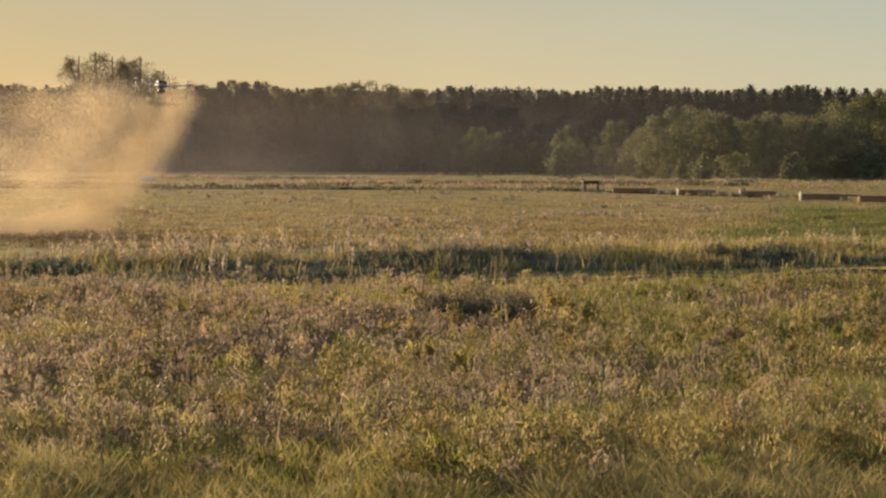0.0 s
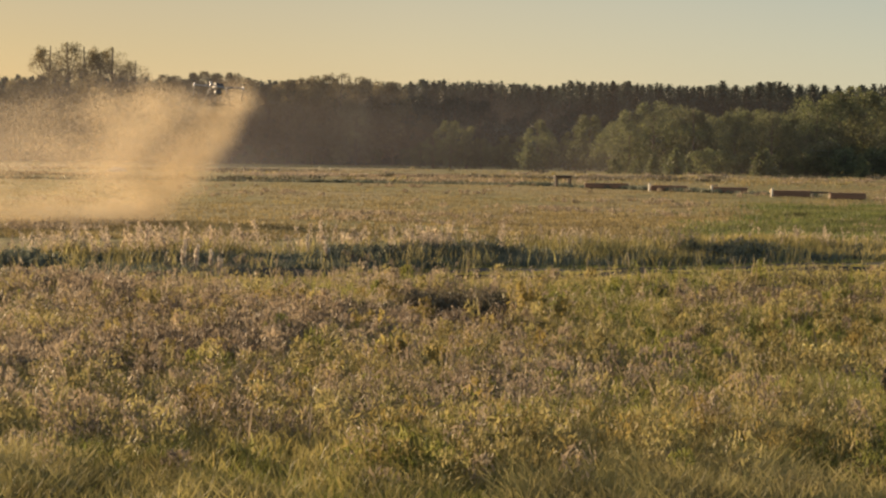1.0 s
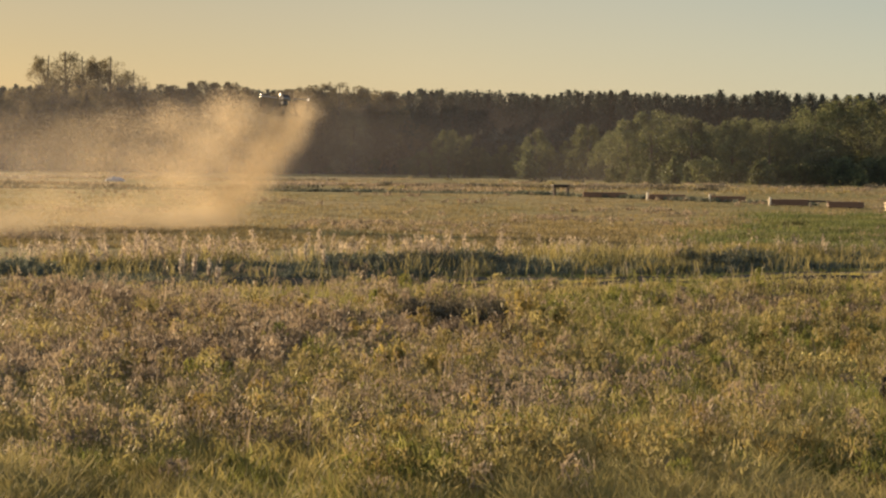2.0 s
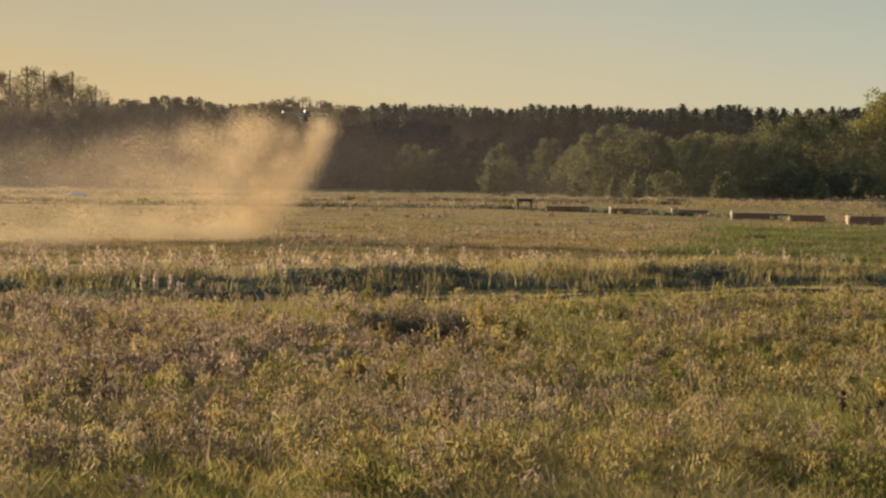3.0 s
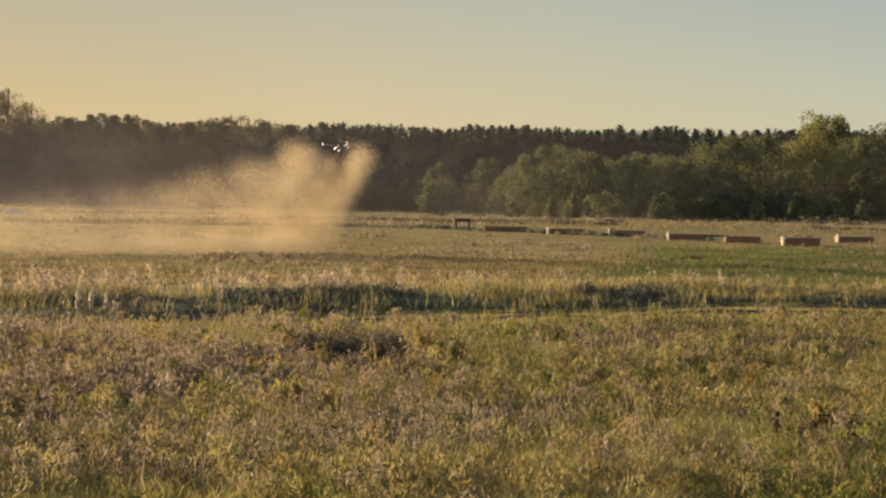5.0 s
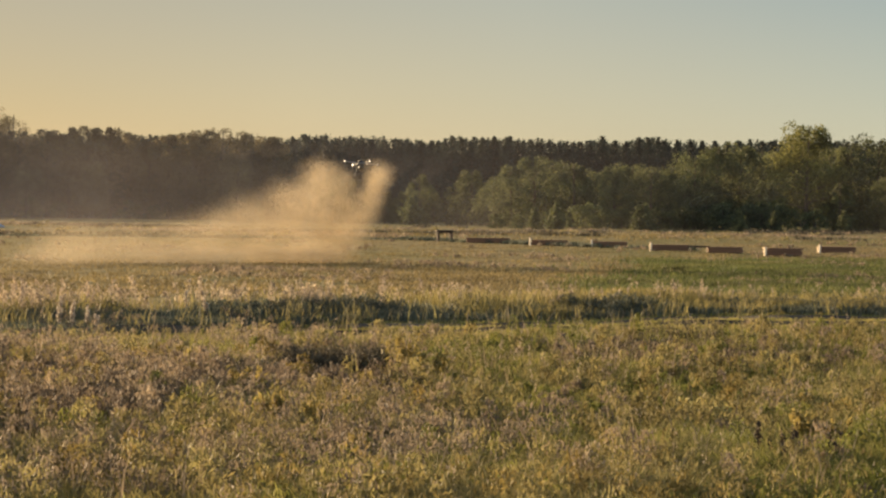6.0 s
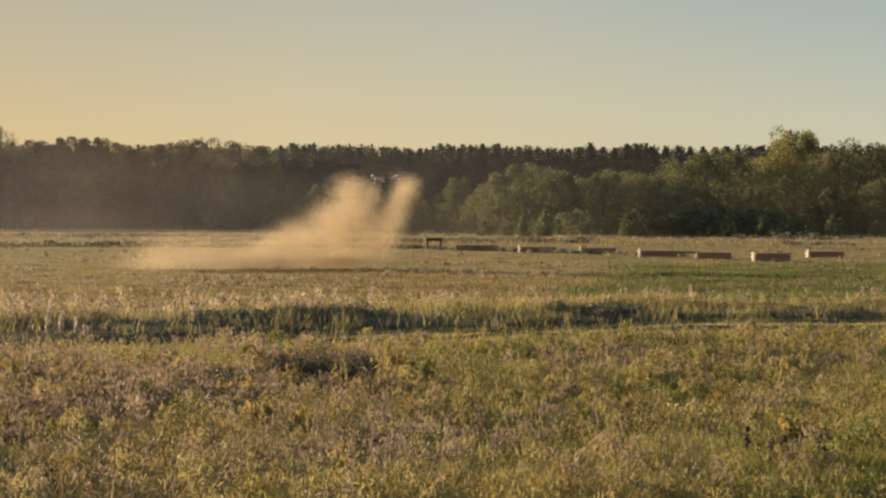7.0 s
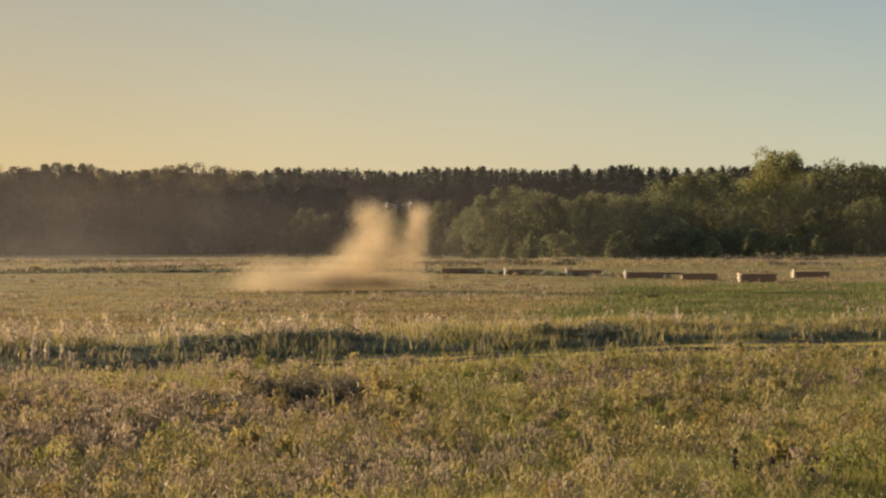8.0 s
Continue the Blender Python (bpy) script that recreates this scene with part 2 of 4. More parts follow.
def ground_material():
    m, n, l, p = shader("meadow_soil_and_thatch")
    tc = n.new("ShaderNodeTexCoord")
    mp = n.new("ShaderNodeMapping")
    mp.inputs["Scale"].default_value = (1.0, 0.45, 1.0)
    l.new(tc.outputs["Object"], mp.inputs[0])

    def nz(scale, detail=5.0):
        t = n.new("ShaderNodeTexNoise")
        t.inputs["Scale"].default_value, t.inputs["Detail"].default_value = scale, detail
        l.new(mp.outputs[0], t.inputs["Vector"])
        return t.outputs["Fac"]
    thatch = ramp_node(n, l, nz(3.0, 8.0), [(0.3, (0.13, 0.10, 0.042)), (0.5, (0.23, 0.175, 0.07)), (0.72, (0.32, 0.25, 0.11))])
    greens = ramp_node(n, l, nz(2.0, 8.0), [(0.3, (0.07, 0.085, 0.02)), (0.7, (0.17, 0.17, 0.04))])
    f1 = ramp_node(n, l, nz(0.09, 4.0), [(0.42, (0, 0, 0)), (0.62, (0.65, 0.65, 0.65))])
    col = mix_node(n, l, f1, thatch, greens)
    tuft = ramp_node(n, l, nz(0.7, 6.0), [(0.33, (0.45, 0.42, 0.36)), (0.48, (1, 1, 1))])
    col = mix_node(n, l, 1.0, col, tuft, "MULTIPLY")
    l.new(col, p.inputs["Base Color"])
    p.inputs["Roughness"].default_value = 0.9
    p.inputs["Specular IOR Level"].default_value = 0.1
    b = n.new("ShaderNodeBump")
    b.inputs["Strength"].default_value, b.inputs["Distance"].default_value = 0.7, 0.12
    l.new(nz(2.2, 8.0), b.inputs["Height"]), l.new(b.outputs[0], p.inputs["Normal"])
    return m


def build_ground():
    ys = np.concatenate([np.arange(-60, 4, 4.0), np.arange(4, 60, 0.25), np.arange(60, 130, 1.5), np.arange(130, 420, 8.0), np.geomspace(420, 4500, 14)])
    half = np.concatenate([np.arange(0, 26, 0.5), np.arange(26, 60, 3.0), np.geomspace(60, 4500, 22)])
    xs = np.concatenate([-half[:0:-1], half])
    X, Y = np.meshgrid(xs, ys)
    V = np.stack([X, Y, land(X, Y)], -1).reshape(-1, 3)
    w, h = len(xs), len(ys)
    i = (np.arange(h - 1)[:, None] * w + np.arange(w - 1)[None]).ravel()
    T = np.concatenate([np.stack([i, i + 1, i + w + 1], -1), np.stack([i, i + w + 1, i + w], -1)])
    ob = new("ground", mesh_tris("ground", V, T))
    ob.data.materials.append(ground_material())
    for poly in ob.data.polygons:
        poly.use_smooth = True
    return tagged(ob, "wide flat meadow of dry tan and olive grass with wheel ruts", "ground", kind="structure")


build_ground()
rng = np.random.default_rng(7)


# ---- grass ----
AZ0, AZ1 = -0.275, 0.40      # the part of the meadow that the shot sweeps, as slopes x / y


def scatter(n, y0, y1, keep=None, power=1.0):
    """Points of the meadow between two distances, thinner with distance as power rises."""
    out, have = [], 0
    while have < n:
        u = rng.random(n)
        if power == 1.0:
            y = y0 * (y1 / y0) ** u
        else:
            q = 1 - power
            y = (y0 ** q + u * (y1 ** q - y0 ** q)) ** (1 / q)
        x = y * (AZ0 + (AZ1 - AZ0) * rng.random(n))
        if keep is not None:
            k = keep(x, y) > rng.random(n)
            x, y = x[k], y[k]
        out.append(np.stack([x, y], -1))
        have += len(x)
    return np.concatenate(out)[:n]


def blades(name, pts, height, width, lean, material, label, category="grass", tip=0.15):
    """One sheet of grass: each blade a bent, tapered strip of three triangles."""
    n = len(pts)
    x, y = pts[:, 0], pts[:, 1]
    z = land(x, y) - 0.01
    h, w = height * (0.55 + 0.7 * rng.random(n)), width * (0.6 + 0.8 * rng.random(n))
    a, d = rng.random(n) * 6.283, rng.random(n) * 6.283
    bend = lean * h * (0.3 + rng.random(n))
    cx, cy, dx, dy = np.cos(a) * w / 2, np.sin(a) * w / 2, np.cos(d) * bend, np.sin(d) * bend
    V = np.empty((n, 5, 3), np.float32)
    V[:, 0] = np.stack([x - cx, y - cy, z], -1)
    V[:, 1] = np.stack([x + cx, y + cy, z], -1)
    V[:, 2] = np.stack([x - cx * 0.8 + dx * 0.35, y - cy * 0.8 + dy * 0.35, z + h * 0.6], -1)
    V[:, 3] = np.stack([x + cx * 0.8 + dx * 0.35, y + cy * 0.8 + dy * 0.35, z + h * 0.6], -1)
    V[:, 4] = np.stack([x + dx, y + dy, z + h], -1)
    T = np.array([[0, 1, 3], [0, 3, 2], [2, 3, 4]])[None] + 5 * np.arange(n)[:, None, None]
    ob = new(name, mesh_tris(name, V.reshape(-1, 3), T.reshape(-1, 3)))
    ob.data.materials.append(material)
    return tagged(ob, label, category, kind="stuff")


def clumped(pts, each, spread):
    """Turns points into tufts of several."""
    p = np.repeat(pts, each, axis=0)
    s = spread * (0.5 + p[:, 1:2] / 40)
    return p + rng.normal(0, 1, p.shape) * s


def russet_zone(x, y):
    return smooth(1.5, -3.0, x - 0.04 * y + 0.6 * wobble(x * 0.6, y * 0.5)) * smooth(9.5, 11.5, y)


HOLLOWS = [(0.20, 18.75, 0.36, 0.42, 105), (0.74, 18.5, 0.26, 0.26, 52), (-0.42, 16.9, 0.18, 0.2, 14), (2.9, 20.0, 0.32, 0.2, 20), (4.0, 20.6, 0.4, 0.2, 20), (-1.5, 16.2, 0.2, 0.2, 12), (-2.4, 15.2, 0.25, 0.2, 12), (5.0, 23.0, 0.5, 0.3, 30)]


def on_field(x, y):
    k = 1 - smooth(-2.5, 0.5, x) * (0.97 * smooth(-4.5, -3.9, y - band(x)) + 0.55 * smooth(-6.0, -4.5, y - band(x)) * smooth(-3.9, -4.5, y - band(x)))
    k = np.where((x < -1.0) & (y > band(x) - 2.6 - 0.3 * np.sin(3 * x)), 0.06, k)
    for x0, y0, rx, ry, many in HOLLOWS:
        d = ((x - x0) / (rx * 1.15)) ** 2 + ((y - y0 + 0.75) / (ry + 0.75)) ** 2
        k = k * (1 - (0.98 if many > 50 else 0.5) * smooth(1.7, 0.8, d + 0.3 * wobble(x * 4, y * 3)))
    return k


def bushy(name, pts, height, radius, leaflets, size, material, label, category="weed"):
    """Leafy plants: each a loose upright cluster of small leaves, wider at mid height."""
    n = len(pts)
    h = height * (0.5 + 0.8 * rng.random((n, 1)))
    r = radius * (0.6 + 0.8 * rng.random((n, 1)))
    t = rng.random((n, leaflets)) ** 0.8
    a = rng.random((n, leaflets)) * 6.283
    q = r * (0.25 + np.sin(np.pi * (0.15 + 0.75 * t))) * np.sqrt(rng.random((n, leaflets))) * 0.8
    tilt = rng.normal(size=(n, 2, 1)) * 0.25
    x = pts[:, :1] + q * np.cos(a) + tilt[:, 0] * t * h
    y = pts[:, 1:] + q * np.sin(a) + tilt[:, 1] * t * h
    z = land(pts[:, :1], pts[:, 1:]) + 0.01 + t * h
    s = size * (0.5 + pts[:, 1:] / 30) * np.ones((1, leaflets))
    me = leaf_mesh(name, np.stack([x, y, z], -1).reshape(-1, 3), 1.6 * s.ravel(), 0.22, 1.6)
    ob = new(name, me)
    me.materials.append(material)
    return tagged(ob, label, category, kind="stuff")


def leaf_mesh(name, centres, size, slim=0.55, upright=0.0):
    """Leaves or sprays of needles as small folded rhombs, turned every way or drawn upright."""
    n = len(centres)
    u = rng.normal(size=(n, 3)) + np.array([0, 0, upright])
    u /= np.linalg.norm(u, axis=1, keepdims=True)
    v = np.cross(u, rng.normal(size=(n, 3)))
    v /= np.linalg.norm(v, axis=1, keepdims=True)
    w = np.cross(u, v)
    s = (size * (0.6 + 0.8 * rng.random(n)))[:, None]
    V = np.stack([centres - u * s, centres + v * s * slim + w * s * 0.2, centres + u * s, centres - v * s * slim + w * s * 0.2], 1)
    T = np.array([[0, 1, 2], [0, 2, 3]])[None] + 4 * np.arange(n)[:, None, None]
    return mesh_tris(name, V.reshape(-1, 3), T.reshape(-1, 3))


def lumps(x, y, k):
    """Uneven cover: where the plants of one kind crowd together."""
    return smooth(-0.1, 0.75, wobble(x * 1.7 + k, y * 1.1 - 2 * k) + 0.35 * wobble(x * 4.1 - k, y * 2.7))


def bank(x, y, a0, a1, b0, b1):
    d = y - band(x)
    return smooth(a0, a1, d) * smooth(b1, b0, d)


def clover(x, y):
    return smooth(0.13, 0.20, x / y + 0.012 * wobble(x * 0.4, y * 0.3)) * smooth(32, 36, y) * smooth(70, 60, y)


blades("green_grass", clumped(scatter(560, 7.6, 10.4, lambda x, y: (0.1 + lumps(x, y, 5)) * (0.45 + 0.55 * smooth(-0.12, 0.0, x / y) * smooth(0.16, 0.08, x / y)) * smooth(10.4, 9.0, y)), 22, 0.06), 0.16, 0.007, 0.6, M_GREEN, "lush green grass blades at the near edge of the meadow")
blades("meadow_grass", clumped(scatter(8800, 7.6, 27, lambda x, y: on_field(x, y) * (0.15 + lumps(x, y, 0))), 14, 0.05), 0.17, 0.009, 0.65, M_OLIVE, "olive green and yellow uncut meadow grass")
blades("green_meadow", clumped(scatter(3600, 9.0, 26, lambda x, y: on_field(x, y) * smooth(0.0, 3.5, x - 0.03 * y + 0.5 * wobble(x, y)) * (0.2 + lumps(x, y, 6))), 13, 0.05), 0.19, 0.009, 0.6, M_GREEN, "yellow-green fresher grass of the damper meadow")
blades("straw_grass", clumped(scatter(5600, 7.8, 27, lambda x, y: on_field(x, y) * lumps(x, y, 2) * (1 - 0.5 * smooth(0.5, 4, x))), 10, 0.04), 0.22, 0.007, 0.8, M_STRAW, "dry straw-coloured grass standing in tufts")
blades("track_grass", clumped(scatter(3600, 19, 36, lambda x, y: bank(x, y, -5.5, -4.0, -0.5, 0.0) * (0.2 + 0.8 * smooth(0.15, 0.4, np.minimum(np.abs(y - band(x) + 2.4), np.abs(y - band(x) + 1.0))))), 12, 0.08), 0.05, 0.016, 0.8, M_TRACK, "short yellow-green grass between the wheel ruts")
blades("thatch", clumped(scatter(7600, 7.6, 30, on_field), 5, 0.15), 0.05, 0.010, 1.6, M_STRAW, "low matted dry grass covering the soil")
blades("tall_stem", scatter(1500, 9.5, 27.5, lambda x, y: on_field(x, y) * (0.15 + 0.85 * smooth(15, 24, y))), 0.34, 0.009, 0.35, M_RUSSET, "thin brown flower stems rising over the grass")
bushy("russet_weed", scatter(4400, 10, 26, lambda x, y: on_field(x, y) * russet_zone(x, y) * (0.1 + lumps(x, y, 1))), 0.22, 0.075, 32, 0.014, M_RUSSET, "withered russet brown weeds in dense tufts")
bushy("straw_weed", scatter(2400, 9.5, 27, lambda x, y: on_field(x, y) * lumps(x, y, 4)), 0.22, 0.06, 22, 0.013, M_STRAW, "dry tan weeds with small seed heads")
bushy("green_weed", scatter(3000, 8.6, 27, lambda x, y: on_field(x, y) * lumps(x, y, 3) * (0.08 + 0.92 * smooth(-2, 4, x))), 0.18, 0.075, 26, 0.014, M_GREEN, "low green leafy weeds among the grass")
bushy("seed_tuft", scatter(800, 9.3, 27, lambda x, y: on_field(x, y) * (0.15 + lumps(x, y, 2))), 0.27, 0.028, 20, 0.009, M_SEED, "pale dry seed heads standing among the grass")
bushy("yellow_forb", scatter(700, 9.0, 26, lambda x, y: on_field(x, y) * smooth(0.4, 0.9, wobble(x * 1.2 + 9, y * 0.9))), 0.26, 0.07, 26, 0.013, M_FORB, "yellowing leafy forbs in the meadow")
for name, material, many, zone, label in (
        ("golden_clump", M_FORB, 180, lambda x, y: 0.45 + 0.55 * smooth(-1, 3, x), "golden leafy clumps standing over the meadow grass"),
        ("brown_clump", M_RUSSET, 300, lambda x, y: 0.15 + 0.85 * russet_zone(x, y), "withered brown clumps of weeds"),
        ("pale_clump", M_STRAW, 330, lambda x, y: 0.6 + 0 * x, "pale straw clumps catching the low sun"),
        ("green_clump", M_GREEN, 130, lambda x, y: 0.1 + 0.9 * smooth(0, 4, x), "dark green clumps among the dry grass")):
    bushy(name, scatter(many, 8.4, 25.5, lambda x, y: on_field(x, y) * smooth(-4.4, -5.4, y - band(x)) * zone(x, y) * (0.1 + lumps(x * 0.8, y * 0.8, many))), 0.27, 0.11, 120, 0.017, material, label)
blades("ditch_grass", clumped(scatter(3600, 21, 42, lambda x, y: bank(x, y, -0.6 - 2.4 * smooth(-1, -4, x), 0.5 - 1.2 * smooth(-1, -4, x), 1.1, 1.8) * (0.25 + 0.75 * lumps(x * 0.35, y * 0.4, 7)) * (1 - 0.35 * smooth(6.5, 12, x))), 14, 0.07), 0.14, 0.018, 0.5, M_DARK, "tall dark green grass on a shaded ditch bank")
bushy("ditch_weed", scatter(1500, 24, 42, lambda x, y: bank(x, y, 0.1, 0.8, 1.2, 2.0) * lumps(x * 0.6, y * 0.6, 8) * (1 - 0.7 * smooth(5.0, 9.0, x))), 0.17, 0.10, 24, 0.014, M_DARK, "dark leafy weeds on the ditch bank")
blades("seed_grass", clumped(scatter(300, 26, 48, lambda x, y: bank(x, y, 0.9, 1.5, 2.6, 5.0) * (0.1 + lumps(x, y, 3)) * (1 - 0.7 * smooth(3, 8, x))), 9, 0.06), 0.25, 0.016, 0.5, M_STRAW, "pale dry grass along the top of the bank")
bushy("seed_head", scatter(480, 26, 48, lambda x, y: bank(x, y, 0.8, 1.4, 2.4, 4.5) * (0.03 + lumps(x, y, 3) * (0.12 + 0.88 * smooth(5, -2, x)))), 0.32, 0.05, 22, 0.012, M_SEED, "pale feathery seed heads lit from behind along the bank")
blades("far_grass", clumped(scatter(10500, 32, 112, lambda x, y: bank(x, y, 2.2, 3.2, 200, 300) * (0.4 + 0.6 * lumps(x * 0.25, y * 0.2, 2)), 1.6), 9, 0.12), 0.085, 0.024, 0.9, M_TAN, "short olive and tan grass of the far meadow")
bushy("far_weed", scatter(620, 34, 110, lambda x, y: bank(x, y, 6, 8, 200, 300) * smooth(0.3, 1.0, wobble(x * 0.5, y * 0.35)), 1.6), 0.12, 0.16, 20, 0.016, M_RUSSET, "scattered brown weeds over the far meadow")
blades("clover_grass", clumped(scatter(4800, 32, 70, lambda x, y: clover(x, y) * (0.1 + 0.9 * smooth(0.15, 0.3, x / y)) * (0.2 + lumps(x * 0.3, y * 0.25, 4))), 14, 0.10), 0.15, 0.028, 0.6, M_CLOVER, "bright green patch of clover and grass")


# ---- trees ----
def part(name, data, material, parent, label=""):
    """One mesh object under a thing or a part."""
    if isinstance(data, bmesh.types.BMesh):
        me = bpy.data.meshes.new(name)
        data.to_mesh(me), data.free()
        data = me
    ob = new(name, data)
    if not data.materials:
        data.materials.append(material)
    ob.parent = parent
    return tagged(ob, label)


def tube(bm, a, b, r0, r1, seg=6):
    a, b = Vector(a), Vector(b)
    q = (b - a).to_track_quat("Z", "Y")
    rings = []
    for c, r in ((a, r0), (b, r1)):
        rings.append([bm.verts.new(c + q @ Vector((r * math.cos(k * 6.2832 / seg), r * math.sin(k * 6.2832 / seg), 0))) for k in range(seg)])
    for k in range(seg):
        bm.faces.new((rings[0][k], rings[0][(k + 1) % seg], rings[1][(k + 1) % seg], rings[1][k]))
    bm.faces.new(rings[0][::-1]), bm.faces.new(rings[1])


def broad_tree(name, h, wide, low, material, leaves, size, label, lumps=26, lump=1.0, airy=False):
    """A broadleaf tree: trunk, limbs, and a crown of rounded leafy masses with dark gaps between."""
    tree = tagged(new(name), label, "tree")
    bm = bmesh.new()
    tube(bm, (0, 0, -0.2), (0.05 * h * 0.1, 0, h * 0.5), 0.022 * h, 0.013 * h)
    tube(bm, (0.05 * h * 0.1, 0, h * 0.5), (0.02 * h, 0, h * 0.92), 0.013 * h, 0.004 * h)
    pts = []
    m = leaves // lumps
    for k in range(lumps):
        f = (k + rng.random()) / lumps
        z = h * (low + (0.88 - low) * f)
        prof = max(0.42, math.sin(math.pi * min(1, (f * 0.80 + 0.18))) ** 0.6)
        a, r = rng.random() * 6.283, wide * 0.5 * prof * (0.35 + 0.55 * math.sqrt(rng.random()))
        c = np.array([r * math.cos(a), r * math.sin(a), z])
        rad = wide * (0.11 + 0.08 * rng.random()) * (0.55 + 0.6 * prof) * lump
        if k % 3 == 0:
            tube(bm, (0.01 * h, 0, z * 0.75), c, 0.006 * h, 0.002 * h, 4)
        d = rng.normal(size=(m, 3)) + np.array([0, 0, 0.35])
        d /= np.linalg.norm(d, axis=1, keepdims=True)
        skin = (0.45 + 0.65 * rng.random((m, 1))) if airy else (0.72 + 0.36 * rng.random((m, 1)) ** 1.5)
        ragged = 1 + 0.22 * np.sin(7 * d[:, :1] + k) * np.sin(6 * d[:, 1:2] + 2 * k)
        pts.append(c + d * rad * skin * ragged * np.array([1, 1, 0.9]))
    part("trunk", bm, M_BARK, tree)
    part("crown", leaf_mesh("crown", np.concatenate(pts), size), material, tree)
    return tree


def pine_tree(name, h, wide, low, leaves, size, label, spire=0.8):
    """A conifer: straight trunk and ragged whorls of branches, each a spray of needles."""
    tree = tagged(new(name), label, "tree")
    bm = bmesh.new()
    tube(bm, (0, 0, -0.2), (0, 0, h * 0.97), 0.014 * h, 0.003 * h)
    pts = []
    whorls = 18
    m = max(8, leaves // (whorls * 6))
    for k in range(whorls):
        f = (k + 0.6 * rng.random()) / whorls
        z = h * (low + (1.0 - low) * (1 - (1 - f) ** 1.15))
        r = wide * 0.5 * min(1, (1.02 - f) / spire) ** 0.95 * min(1, 0.55 + f * 3) * (0.8 + 0.4 * rng.random())
        for q in range(6):
            a = rng.random() * 6.283
            rr = r * (0.55 + 0.6 * rng.random())
            tip = np.array([rr * math.cos(a), rr * math.sin(a), z - 0.12 * rr + 0.06 * h * rng.random() * (1 - f)])
            root = np.array([0, 0, z])
            if q < 3 and leaves > 1500:
                tube(bm, root, tip, 0.003 * h, 0.001 * h, 3)
            t = rng.random((max(2, int(m * (0.34 + 1.22 * (1 - f)))), 1)) ** 0.6
            pts.append(root + (tip - root) * t + rng.normal(size=(len(t), 3)) * (0.010 * wide + 0.16 * rr * (0.4 + t)) * np.array([1, 1, 1.5]))
    part("trunk", bm, M_BARK, tree)
    part("crown", leaf_mesh("crown", np.concatenate(pts), size), M_PINE if h > 5 else M_FIR, tree)
    return tree


def place(protos, spots, group):
    """Sets trees at (x, y, scale); the first of each kind is used itself."""
    used = set()
    for k, (x, y, s, which) in enumerate(spots):
        p = protos[which % len(protos)]
        m = pose(x, y, float(land(np.array(x), np.array(y))), 0, 0, float(rng.random() * 360))
        if which % len(protos) in used:
            ob = copy_thing(p, m)
        else:
            used.add(which % len(protos))
            ob = p
            ob.matrix_basis = m
        ob.scale = (s, s, s)
        tagged(ob, group=group)


def polar(az, d):
    return d * math.sin(radians(az)), d * math.cos(radians(az))


pines = [pine_tree("pine_tree", 15, 4.4 + 0.5 * k, 0.10 + 0.05 * k, 3600, 0.17, "dark tall pine at the edge of the forest", 0.42 + 0.10 * k) for k in range(4)]
spots, deep = [], []
for row in range(6):
    az = -17.5 + 0.1 * row
    while az < 22:
        x, y = polar(az, 310 + 6 * row + rng.normal() * 2.0)
        (spots if row < 2 else deep).append((x, y, 0.90 + 0.09 * rng.random() + 0.007 * row + 0.02 * math.sin(az * 1.3) + 0.012 * math.sin(az * 4.1) - (0.03 if az < -0.6 else 0.0), int(rng.integers(4))))
        az += 0.30 + 0.16 * rng.random()
place(pines, spots, "pines of the far forest")


def deep_forest(protos, spots):
    """The trees behind the first rows, of which only the tops show, as one wood."""
    V, T, base = [], [], 0
    for x, y, s, which in spots:
        for child in protos[which].children:
            me = child.data
            v = np.empty(3 * len(me.vertices), np.float32)
            me.vertices.foreach_get("co", v)
            v = v.reshape(-1, 3)
            me.calc_loop_triangles()
            t = np.empty(3 * len(me.loop_triangles), np.int32)
            me.loop_triangles.foreach_get("vertices", t)
            a = rng.random() * 6.283
            V.append(np.stack([v[:, 0] * math.cos(a) - v[:, 1] * math.sin(a), v[:, 0] * math.sin(a) + v[:, 1] * math.cos(a), v[:, 2]], -1) * s + np.array([x, y, 0.0]))
            T.append(t.reshape(-1, 3) + base)
            base += len(v)
    ob = new("pine_forest", mesh_tris("pine_forest", np.concatenate(V), np.concatenate(T)))
    ob.data.materials.append(M_PINE)
    return tagged(ob, "dense dark pine forest behind the first rows of trees", "forest", kind="stuff")


tops = [pine_tree("pine_top", 15, 4.2 + 0.5 * k, 0.62, 800, 0.22, "tall pine", 0.42 + 0.10 * k) for k in range(4)]
deep_forest(tops, deep)
for top in tops:
    for ob in (*top.children, top):
        bpy.data.objects.remove(ob)
thicket = [broad_tree("thicket", 6.5, 8.0, 0.0, M_PINE, 3500, 0.22, "dark undergrowth filling the forest floor", 18) for k in range(2)]
spots = []
for row in range(2):
    az = -17.5 + 0.4 * row
    while az < 22:
        spots.append((*polar(az, 305 + 18 * row), 0.8 + 0.4 * rng.random(), int(rng.integers(2))))
        az += 0.9
place(thicket, spots, "undergrowth of the far forest")
woods = [broad_tree("broadleaf_tree", 13.5, 6.0 + 1.5 * k, 0.10, M_AUTUMN, 13000, 0.125, "full broadleaf tree with browning leaves at the forest edge", 54 - 4 * k, 0.86 + 0.06 * k) for k in range(4)]
spots = []
